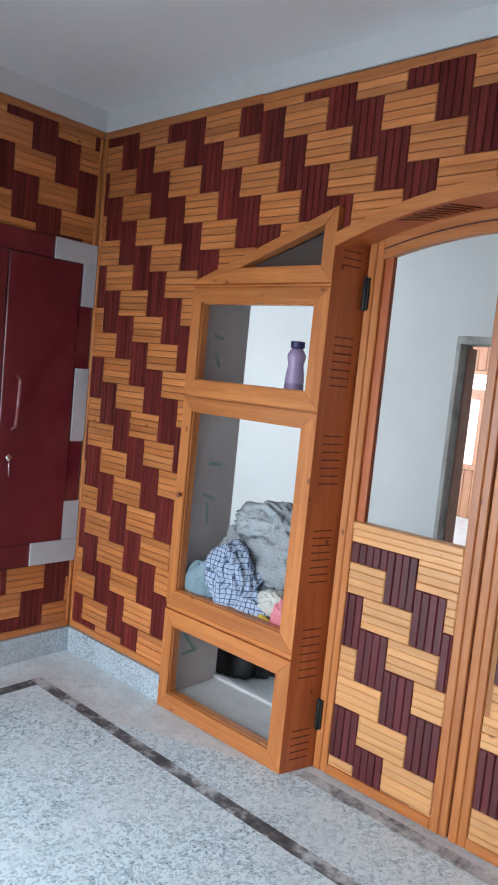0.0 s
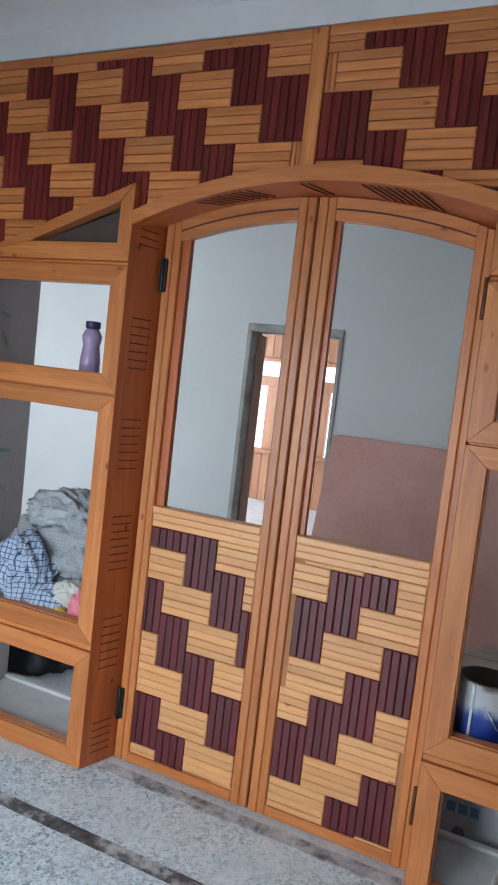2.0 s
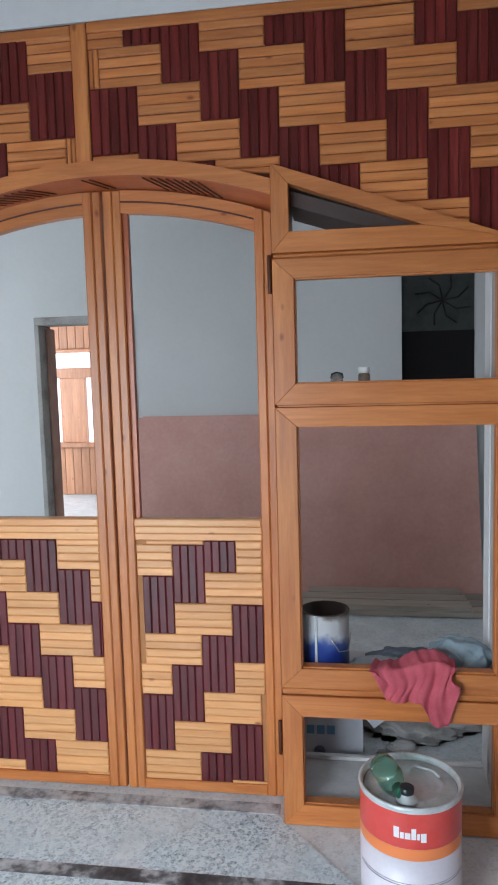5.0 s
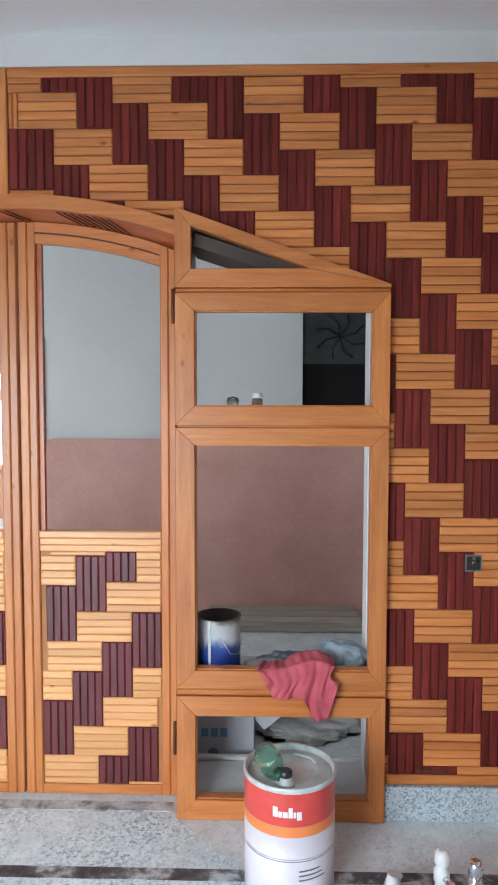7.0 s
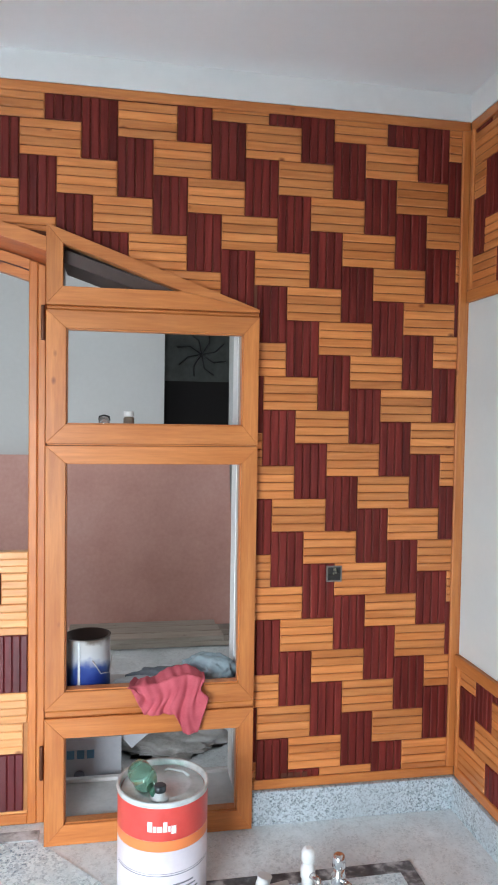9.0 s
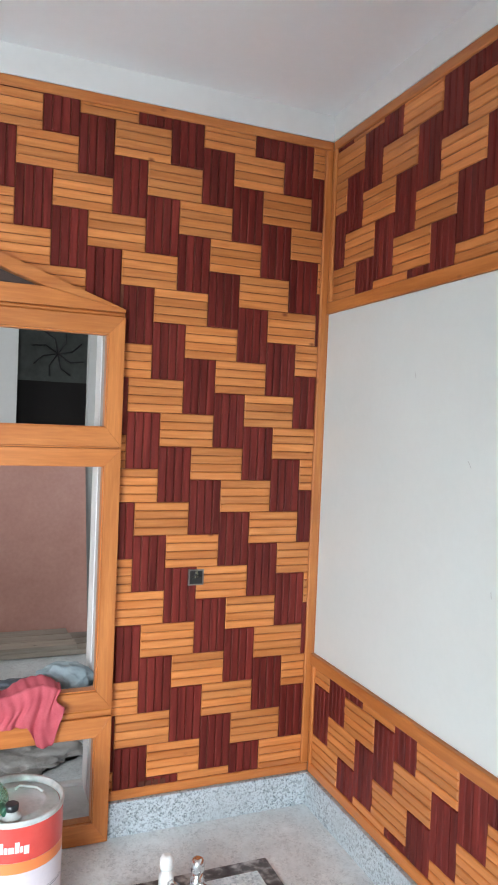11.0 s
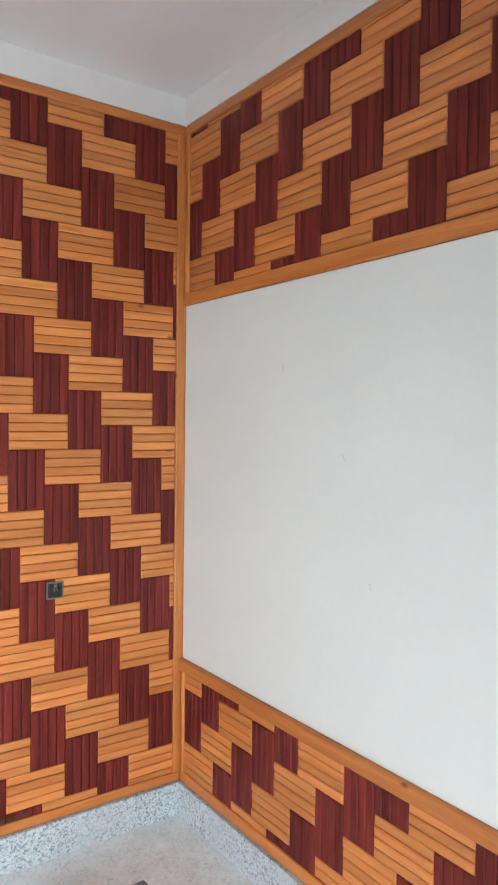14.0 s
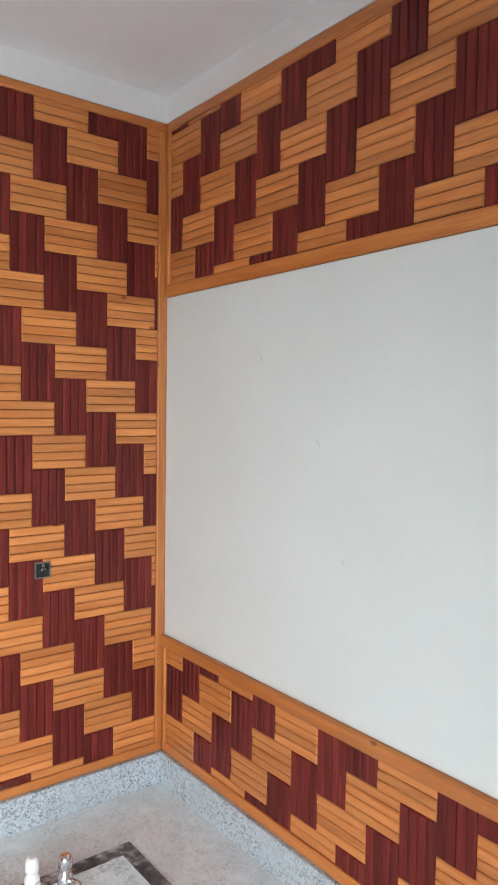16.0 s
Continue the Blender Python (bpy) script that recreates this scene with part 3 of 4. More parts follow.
E0, E1 = 0.012, 2.30
top = panelling("panelling_east_upper", [rect(E0, E1, 1.983, PANEL_TOP)], EAST, LABEL + " above the white board")
trim(rect(0.008, E1, B1 - 0.004, PANEL_TOP), EAST, -0.006, 0.005, "y", top)
trim(rect(0.008, E1, 1.983, 2.030), EAST, -0.006, 0.007, "y", top)
trim(rect(0.008, 0.036, 2.030, B1), EAST, -0.006, 0.006, "z", top)
basket((-0.703, 2.650), (0.1231, -0.1245), (0.3372, 0.0908), -1, (0.036, E1, 2.030, B1 - 0.004), EAST, top)
low = panelling("panelling_east_lower", [rect(E0, E1, PANEL_LOW, 0.61)], EAST, LABEL + " below the white board")
trim(rect(0.008, E1, 0.566, 0.612), EAST, -0.006, 0.016, "y", low)
trim(rect(0.008, E1, PANEL_LOW, B0 + 0.006), EAST, -0.006, 0.005, "y", low)
trim(rect(0.008, 0.030, B0, 0.566), EAST, -0.006, 0.006, "z", low)
basket((-0.807, 0.440), (0.122, -0.1208), (0.3285, 0.0887), -1, (0.030, E1, B0 + 0.006, 0.566), EAST, low)
board = structure("wall_board_east", plate(rect(0.010, E1, 0.613, 1.982), EAST, -0.014, -0.002, 0.002), BOARD, "large smooth white painted panel in the wall", "wall panel")
part("trim", plate(rect(0.001, 0.009, 0.613, 1.982), EAST, -0.012, 0.004, 0.002), FRAME["z"], board)
for y, z, a in ((0.62, 1.72, 0.6), (0.9, 1.45, 1.4), (1.02, 1.1, 0.3)):
    part("scratch", plate([(y, z), (y + 0.002, z), (y + 0.002 + 0.01 * a, z - 0.02), (y + 0.01 * a, z - 0.02)], EAST, -0.003, -0.0015), plain("grey_scuff", (0.5, 0.5, 0.5), 0.8), board)

top = panelling("panelling_west_upper", [rect(-2.2, -0.012, 2.112, PANEL_TOP)], WEST, LABEL + " above the cupboard")
trim(rect(-2.2, -0.008, B1, PANEL_TOP), WEST, -0.006, 0.005, "y", top)
trim(rect(-0.030, -0.008, 2.112, B1), WEST, -0.006, 0.006, "z", top)
basket((-0.138, 2.568), (0.1312, -0.1170), (0.3459, 0.0909), 1, (-2.2, -0.030, 2.114, B1), WEST, top)
low = panelling("panelling_west_lower", [rect(-2.2, -0.012, PANEL_LOW, 0.485)], WEST, LABEL + " below the cupboard")
trim(rect(-2.2, -0.008, PANEL_LOW, B0), WEST, -0.006, 0.005, "y", low)
trim(rect(-0.026, -0.008, B0, 0.484), WEST, -0.006, 0.006, "z", low)
basket((0.172, 0.482), (0.127, -0.127), (0.34, 0.086), -1, (-2.2, -0.026, B0, 0.484), WEST, low)

# ---- maroon cupboard in the west wall ----
root = thing("cupboard", (WESTX, -0.5, 0.49), "maroon enamelled built-in cupboard with white paper patches", "cupboard")
C0, C1 = -0.96, -0.010
for a, b, z0, z1 in ((C0, C1, 2.006, 2.110), (C0, C1, 0.487, 0.60)):
    part("frame_rail", plate(rect(a, b, z0, z1), WEST, -0.014, 0.004, 0.003), MAROONMETAL, root)
for a, b in ((C0, C0 + 0.09), (C1 - 0.085, C1)):
    part("frame_stile", plate(rect(a, b, 0.60, 2.006), WEST, -0.014, 0.004, 0.003), MAROONMETAL, root)
for a, b in ((-0.868, -0.487), (-0.483, -0.097)):
    leaf = part("door", plate(rect(a, b, 0.603, 2.003), WEST, -0.014, 0.014, 0.004), MAROONMETAL, root)
    if b > -0.2:
        part("handle", tube([(WESTX + 0.012, -0.405, 1.43), (WESTX + 0.045, -0.408, 1.41), (WESTX + 0.048, -0.413, 1.3), (WESTX + 0.045, -0.418, 1.19), (WESTX + 0.012, -0.42, 1.175)], 0.008), surface("worn_red_handle", [(0.25, 0.05, 0.05), (0.4, 0.2, 0.2)], 30, 0.35, 0), leaf, "worn red enamelled bow handle")
        part("lock", lathe([(0.016, 0), (0.016, 0.006), (0.008, 0.009)], (WESTX + 0.013, -0.425, 1.04), 20, None, Matrix.Rotation(radians(90), 4, "Y")), CHROME, leaf, "small chrome lock plate")
        part("key_ring", tube([(WESTX + 0.024, -0.427, 1.035), (WESTX + 0.03, -0.43, 1.0), (WESTX + 0.024, -0.428, 0.95)], 0.003), CHROME, leaf, "thin key hanging from the lock")
patches = [rect(-0.247, C1, 2.008, 2.109), rect(-0.080, C1, 1.800, 2.007), rect(-0.086, C1, 1.117, 1.488), rect(-0.100, C1, 0.606, 0.806), rect(-0.273, C1, 0.489, 0.604)]
for p in patches:
    part("paper_patch", plate(p, WEST, 0.0, 0.0165, 0.0), MASKING, root, "white masking paper patch")


# ---- niche fronts either side of the doors ----
def bar(poly, along, parent, name, y=-0.035, deep=0.045, edge=0.005):
    return part(name, plate(poly, NORTH, -y - deep, -y, edge), FRAME[along], parent)


def sash(x0, x1, z0, z1, ox0, ox1, oz0, oz1, root, y=-0.035):
    """Four mitred boards round an open light."""
    outer = plate([(x0, z0), (ox0, oz0), (ox0, oz1), (x0, z1)], NORTH, -y - 0.045, -y, 0.0015)
    s = part("sash", outer, FRAME["z"], root)
    part("stile", plate([(ox1, oz0), (x1, z0), (x1, z1), (ox1, oz1)], NORTH, -y - 0.045, -y, 0.0015), FRAME["z"], s)
    part("rail", plate([(x0, z1), (ox0, oz1), (ox1, oz1), (x1, z1)], NORTH, -y - 0.045, -y, 0.0015), FRAME["x"], s)
    part("rail", plate([(x0, z0), (x1, z0), (ox1, oz0), (ox0, oz0)], NORTH, -y - 0.045, -y, 0.0015), FRAME["x"], s)
    rb = bmesh.new()
    for r in ((ox0 - 0.004, ox0 + 0.004, oz0, oz1), (ox1 - 0.004, ox1 + 0.004, oz0, oz1), (ox0, ox1, oz1 - 0.004, oz1 + 0.004), (ox0, ox1, oz0 - 0.004, oz0 + 0.004)):
        plate(rect(*r), NORTH, -y - 0.05, -y - 0.012, 0, rb)
    part("rebate", rb, FRAME["z"], s)
    return s


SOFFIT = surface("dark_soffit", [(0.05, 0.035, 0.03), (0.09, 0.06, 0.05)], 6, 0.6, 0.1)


def niche_front(mirror, x0, x1, label):
    def fx(x):
        return x1 + x0 - x if mirror else x

    def order(a, b):
        return (min(fx(a), fx(b)), max(fx(a), fx(b)))

    root = thing("niche_front", ((x0 + x1) / 2, -0.035, 0), label, "niche front", "niche fronts beside the doors")
    w = x1 - x0
    for z0, z1, o0, o1 in ((1.430, 1.890, 1.497, 1.829), (0.487, 1.422, 0.552, 1.361), (0.0, 0.458, 0.073, 0.386)):
        sash(x0, x1, z0, z1, *((x0 + 0.057, x1 - 0.07) if mirror else (x0 + 0.068, x1 - 0.057)), o0, o1, root)
    bar(rect(x0 - 0.002, x1 + 0.002, 0.460, 0.485), "x", root, "rail", -0.030)
    bar(rect(x0 + 0.004, x1 - 0.004, 1.4235, 1.4285), "x", root, "rail", -0.026)
    bar(rect(x0, x1, 1.8915, 1.907), "x", root, "rail", -0.028)
    # sloping light above: high at the door side
    tri = [(x0, 1.908), (x1, 1.908), (x1, 1.918), (x0, 2.183)]
    opening = [(x0 + 0.056, 1.972), (x0 + 0.465, 1.972), (x0 + 0.056, 2.118)]
    light = part("sloping_light", plate([(fx(a), b) for a, b in (tri[0], opening[0], opening[2], tri[3])], NORTH, -0.01, 0.035, 0.0015), FRAME["z"], root)
    part("rail", plate([(fx(a), b) for a, b in (tri[0], tri[1], tri[2], opening[1], opening[0])], NORTH, -0.01, 0.035, 0.0015), FRAME["x"], light)
    # mirrored side: slab deepened until its dark colour fills most of the opening
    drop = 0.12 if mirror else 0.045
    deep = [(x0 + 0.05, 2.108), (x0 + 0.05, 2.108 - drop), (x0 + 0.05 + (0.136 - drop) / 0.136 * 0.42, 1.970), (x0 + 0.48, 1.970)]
    part("soffit_board", plate([(fx(a), b) for a, b in deep], NORTH, -0.26, -0.012), SOFFIT, light, "dark soffit board")
    part("rail", plate([(fx(a), b) for a, b in (opening[1], tri[2], tri[3], opening[2])], NORTH, -0.01, 0.037, 0.0015), FRAME["x"], light)
    return root


niche_front(True, UL[0], UL[1], "open varnished pine sashes before a niche holding clothes")
rf = niche_front(False, UR[0], UR[1], "open varnished pine sashes before a niche holding paint")
lf = bpy.data.objects["niche_front"]
part("knob", lathe([(0.006, 0), (0.006, 0.012), (0.012, 0.016), (0.012, 0.024), (0.005, 0.029)], (-0.930, -0.035, 0.987), 20, None, Matrix.Rotation(radians(90), 4, "X")), wood("dark_knob", (0.2, 0.06, 0.02), (0.3, 0.1, 0.03), (0.1, 0.03, 0.01), knots=False), lf, "small dark turned knob")

# shelves of the niches
DUSTSHELF = surface("dusty_shelf", [(0.52, 0.51, 0.50), (0.64, 0.63, 0.62), (0.70, 0.69, 0.68)], 6, 0.8, 0.2, 60)
for x0, x1 in (LN, RN):
    for z, deep in ((1.468, 0.29), (0.490, 0.29), (0.055, 0.31)):
        ob = structure("shelf", box(x0 + 0.001, x1 - 0.001, 0.0115, deep, z - 0.03, z, 0.003), DUSTSHELF, "grey dusty niche shelf", "shelf")
    structure("niche_kerb", box(x0 + 0.001, x1 - 0.001, 0.285, 0.31, 0.056, 0.072, 0.004), DUSTSHELF, "dusty plaster ridge at the back of the niche", "trim")
    structure("niche_reveal", box(x1 - 0.004 if x0 > 0 else x1 - 0.004, x1 + 0.004, 0.2, 0.302, 0.05, 1.95), WHITE, "white plaster reveal edge", "trim")

# ---- door case: reveals, arch and soffit ----
root = thing("door_case", (MID, 0.05, 0), "reddish pine door case with carved grooves and an arched head", "door case", kind="structure")
YD = 0.108
for side, xf, xb in ((1, -0.2355, -0.180), (-1, 1.0045, 0.992)):
    out = bmesh.new()
    top_z = arch(xb) + 0.03
    poly = [(xf, -0.034), (xb, YD + 0.06), (xb, 0.30), (xf - side * 0.01, 0.30)]
    plate(poly, Matrix(), 0.0, top_z, 0.0, out)
    reveal = part("reveal", out, JAMB["z"], root)
    n = Vector((YD + 0.094, -(xb - xf), 0)).normalized() * side
    for g0, g1 in ((1.978, 2.085), (1.531, 1.713), (1.156, 1.34), (0.77, 0.973), (0.385, 0.579), (0.05, 0.166)):
        gb = bmesh.new()
        count = max(4, round((g1 - g0) / 0.031))
        for k in range(count + 1):
            z = g0 + (g1 - g0) * k / count
            a, b = Vector((xf, -0.034, 0)).lerp(Vector((xb, YD + 0.06, 0)), 0.2), Vector((xf, -0.034, 0)).lerp(Vector((xb, YD + 0.06, 0)), 0.64)
            quad = [(a - n * 0.001), (b - n * 0.001), (b + n * 0.0012), (a + n * 0.0012)]
            plate([(q.x, q.y) for q in quad], Matrix(), z - 0.002, z + 0.002, 0, gb)
        part("carving", gb, CARVED, reveal, "row of carved grooves")
face, soffit = bmesh.new(), bmesh.new()
N = 20
for k in range(N):
    a, b = -0.236 + 1.241 * k / N, -0.236 + 1.241 * (k + 1) / N
    plate([(a, arch_face(a) - 0.048), (b, arch_face(b) - 0.048), (b, arch_face(b)), (a, arch_face(a))], NORTH, -0.02, 0.036, 0.0, face)
    za, zb = arch_face(a) - 0.050, arch_face(b) - 0.050
    v = [soffit.verts.new(c) for c in ((a, -0.033, za), (b, -0.033, zb), (b, YD + 0.05, arch(b) + 0.002), (a, YD + 0.05, arch(a) + 0.002), (a, -0.033, za + 0.02), (b, -0.033, zb + 0.02), (b, YD + 0.05, arch(b) + 0.032), (a, YD + 0.05, arch(a) + 0.032))]
    for f in ((0, 3, 2, 1), (4, 5, 6, 7), (0, 1, 5, 4), (1, 2, 6, 5), (2, 3, 7, 6), (3, 0, 4, 7)):
        soffit.faces.new([v[n] for n in f])
part("arch_board", face, REDPINE["x"], root, "curved varnished pine arch board")
soff = part("soffit", soffit, JAMB["x"], root)
for c0, count, lean in ((0.01, 8, 0.06), (0.385, 2, 0.055), (0.59, 8, 0.06)):
    gb = bmesh.new()
    for k in range(count):
        x = c0 + k * 0.026
        f = lambda q: (arch_face(q) - 0.052)
        g = lambda q: (arch(q) + 0.001)
        p0 = Vector((x, -0.015, f(x) + (g(x) - f(x)) * 0.1))
        p1 = Vector((x + lean, 0.09, g(x + lean) - 0.0005))
        tube([p0, p1], 0.0024, gb, 6)
    part("carving", gb, CARVED, soff, "slanting carved grooves")


# ---- the two arched door leaves ----
def door_leaf(name, x0, x1, mirror, label):
    """Stiles, arched top rail, lock rail, woven slat panel below an open light."""
    root = thing(name, ((x0 + x1) / 2, 0.1, 0), label, "door", kind="structure")
    m = Matrix.Translation((0, YD, 0)) @ NORTH
    a, b = (x0 + 0.062, x1 - 0.064) if not mirror else (x0 + 0.063, x1 - 0.060)
    for p, q, e in ((x0, a, 0.003), (b, x1, 0.003)):
        mid = p + (q - p) * 0.52
        part("stile", plate([(p, 0.006), (mid, 0.006), (mid, arch(mid)), (p, arch(p))], m, -0.04, 0.0, 0.004), REDPINE["z"], root)
        part("stile", plate([(mid, 0.006), (q, 0.006), (q, arch(q)), (mid, arch(mid))], m, -0.04, -0.003, 0.004), REDPINE["z"], root)
    rail = bmesh.new()
    for k in range(10):
        p, q = a + (b - a) * k / 10, a + (b - a) * (k + 1) / 10
        plate([(p, arch(p) - 0.076), (q, arch(q) - 0.076), (q, arch(q)), (p, arch(p))], m, -0.04, -0.004, 0.0, rail)
    part("top_rail", rail, REDPINE["x"], root)
    bead = bmesh.new()
    for k in range(10):
        p, q = a + (b - a) * k / 10, a + (b - a) * (k + 1) / 10
        plate([(p, arch(p) - 0.042), (q, arch(q) - 0.042), (q, arch(q) - 0.036), (p, arch(p) - 0.036)], m, -0.006, -0.0025, 0.0, bead)
    part("bead", bead, CARVED, root, "fine dark groove")
    part("inner_jamb", plate(rect(a, a + (0.034 if not mirror else 0.018), 1.024, arch(a) - 0.06), m, -0.045, -0.02), JAMB["z"], root)
    part("lock_rail", plate(rect(a, b, 0.999, 1.026), m, -0.045, 0.001, 0.004), PALEPINE_SHEEN, root)
    for z in (0.948, 0.973):
        part("lock_rail", plate(rect(a, b, z, z + 0.0245), m, -0.04, -0.006, 0.003), PALEPINE_SHEEN, root)
    part("bottom_rail", plate(rect(a, b, 0.006, 0.045), m, -0.04, -0.001, 0.004), FRAME["x"], root)
    panel = part("panel", plate(rect(a, b, 0.045, 0.9485), m, -0.03, -0.014), BACKING, root)
    pm = Matrix.Translation((0, YD + 0.006, 0)) @ NORTH
    if mirror:
        basket((-0.606, 0.932), (0.1146, -0.115), (0.3264, 0.1007), -1, (a + 0.002, b - 0.002, 0.046, 0.947), pm, panel, skip=[(b - 0.02, b, 0.04, 0.35), (a, a + 0.03, 0.90, 0.95), (a, a + 0.013, 0.2, 0.95)], gap=0.45, mats=(MAROON_SHEEN, PALEPINE_SHEEN))
    else:
        basket((-0.040, 0.747), (0.1238, -0.1207), (0.3323, 0.0892), 1, (a + 0.002, b - 0.002, 0.046, 0.947), pm, panel, gap=0.45, mats=(MAROON_SHEEN, PALEPINE_SHEEN), skip=[(a, -0.0795, 0.868, 0.95), (0.06, 0.27, 0.04, 0.060)])
        slat(rect(a + 0.003, -0.0805, 0.869, 0.946), True, pm, MAROON_SHEEN, panel, 0.0)
    return root


d1 = door_leaf("door_1", -0.179, 0.399, False, "closed arched pine door leaf with maroon slat panel")
d2 = door_leaf("door_2", 0.408, 0.991, True, "closed arched pine door leaf with maroon slat panel")
HINGE = plain("brown_hinge", (0.10, 0.035, 0.015), 0.5, 0.4)
for door, x, zs in ((d1, -0.172, (1.884, 0.233)), (d2, 0.982, (1.86, 0.24))):
    for z in zs:
        hw = 0.013 if door is d1 else 0.003
        h = part("hinge", box(x - hw, x + hw, YD - 0.012, YD - 0.001, z - 0.06, z + 0.06, 0.002), BLACK if door is d1 else HINGE, door, "steel butt hinge")
        part("pin", lathe([(0.006, -0.063), (0.007, -0.06), (0.007, 0.06), (0.006, 0.063)], (x, YD - 0.012, z), 12), BLACK if door is d1 else HINGE, h)

# ---- wall box without its cover ----
root = thing("socket_box", (2.061, 0, 0.952), "open metal switch box with loose wires in the panelling", "socket")
out = bmesh.new()
for r in ((2.031, 2.036, 0.912, 0.972), (2.086, 2.091, 0.912, 0.972), (2.036, 2.086, 0.912, 0.917), (2.036, 2.086, 0.967, 0.972)):
    plate(rect(*r), NORTH, -0.004, 0.005, 0, out)
part("box_rim", out, plain("dull_zinc", (0.22, 0.21, 0.19), 0.5, 0.6), root)
part("box_back", plate(rect(2.036, 2.086, 0.917, 0.967), NORTH, -0.004, 0.0035), plain("dark_box", (0.02, 0.018, 0.016), 0.7), root)
for k, c in enumerate(((0.03, 0.03, 0.03), (0.3, 0.28, 0.2))):
    part("wire", tube([(2.046 + 0.012 * k, -0.004, 0.94), (2.058, -0.012, 0.955 + 0.01 * k), (2.076 - 0.01 * k, -0.01, 0.945), (2.066, -0.004, 0.965)], 0.003), plain("wire_%s" % "ab"[k], c, 0.5), root)

# ---- loose things ----
def lump(size, place, seed, mat, name, label, category, folds=0.16, floor=None, parent=None):
    """A crumpled heap of cloth or sheet, flat underneath."""
    out = bmesh.new()
    out.loops.layers.uv.new("UVMap")
    bmesh.ops.create_uvsphere(out, u_segments=72, v_segments=44, radius=1.0, calc_uvs=True)
    tip = Matrix.Rotation(radians(70), 3, "X")
    off = Vector((seed * 3.7, seed * 1.9, seed * 5.3))
    run = Vector((math.cos(seed * 1.3), 0.3, 0.6 + math.sin(seed * 1.3))).normalized()
    for v in out.verts:
        d = (tip @ v.co).normalized()
        w = d + 0.35 * Vector((noise.noise(d * 1.5 + off), noise.noise(d * 1.5 + off * 2), noise.noise(d * 1.5 - off)))
        along = w.dot(run)
        w = w - run * along * 0.62
        crease = lambda k, o: 1 - 2.6 * math.sqrt(noise.noise(w * k + o) ** 2 + 0.002)
        r = 1 - 0.4 * folds + 0.26 * noise.noise(d * 1.3 + off) + folds * crease(2.6, off * 2) + folds * 0.6 * crease(5.0, off) + folds * 0.3 * crease(10.0, off * 3)
        c = Vector((d.x * size[0], d.y * size[1], d.z * size[2])) * r
        v.co = Vector(place) + c
        if floor is not None and v.co.z < floor + 0.002:
            v.co.z = floor + 0.002
    for f in out.faces:
        f.smooth = True
    ob = link(name, out, mat)
    return tagged(ob, label, category)


CLOTH = lambda n, a, b: surface(n, [a, b], 14, 0.9, 0.3, 260, distance=0.001)
TOWEL = CLOTH("teal_grey_cotton", (0.20, 0.29, 0.33), (0.27, 0.37, 0.42))
CHECK = checked("blue_check_cotton", (0.44, 0.52, 0.64), (0.07, 0.10, 0.20), 46.0)
SHEET = CLOTH("grey_plastic_sheet", (0.34, 0.37, 0.39), (0.54, 0.57, 0.58))
GREYCHECK = checked("grey_check_cotton", (0.38, 0.40, 0.41), (0.29, 0.31, 0.33), 60.0)
DARKC = CLOTH("slate_cloth", (0.10, 0.12, 0.14), (0.17, 0.19, 0.22))
CREAM = CLOTH("cream_cloth", (0.55, 0.53, 0.46), (0.68, 0.66, 0.60))
PINK = plain("pink_plastic", (0.72, 0.22, 0.26), 0.4)
YELLOW = plain("yellow_plastic", (0.70, 0.52, 0.06), 0.45)
SH = 0.490
lump((0.085, 0.06, 0.11), (-0.845, 0.065, 0.585), 1, TOWEL, "towel", "crumpled grey-blue cotton towel on the niche shelf", "towel", 0.08, SH)
lump((0.125, 0.085, 0.16), (-0.69, 0.095, 0.63), 2, CHECK, "shirt", "crumpled blue and white checked shirt on the shelf", "shirt", 0.2, SH)
lump((0.10, 0.06, 0.075), (-0.555, 0.075, 0.55), 5, CHECK, "shirt", "bunched blue and white checked shirt sleeve on the shelf", "shirt", 0.12, SH)
lump((0.20, 0.085, 0.21), (-0.50, 0.205, 0.75), 3, GREYCHECK, "blanket", "crumpled grey checked blanket piled in the niche", "blanket", 0.26, SH)
lump((0.16, 0.07, 0.075), (-0.62, 0.215, 0.90), 14, SHEET, "plastic_sheet", "crumpled pale grey sheet on the blanket", "sheet", 0.28)
lump((0.10, 0.07, 0.17), (-0.78, 0.225, 0.68), 8, GREYCHECK, "blanket", "folded grey checked blanket against the niche side", "blanket", 0.12, SH)
lump((0.15, 0.06, 0.09), (-0.44, 0.12, 0.57), 4, DARKC, "trousers", "crumpled slate grey trousers on the shelf", "clothes", 0.2, SH)
lump((0.075, 0.045, 0.05), (-0.435, 0.075, 0.615), 6, CREAM, "rag", "crumpled cream cotton rag on the clothes", "rag", 0.14)
lump((0.06, 0.03, 0.04), (-0.475, 0.045, 0.52), 7, YELLOW, "plastic_bag", "small crumpled yellow plastic bag on the shelf", "bag", 0.1, SH)
lump((0.042, 0.03, 0.075), (-0.375, 0.05, 0.565), 9, PINK, "plastic_bag", "crumpled pink plastic bag on the shelf", "bag", 0.1, SH)
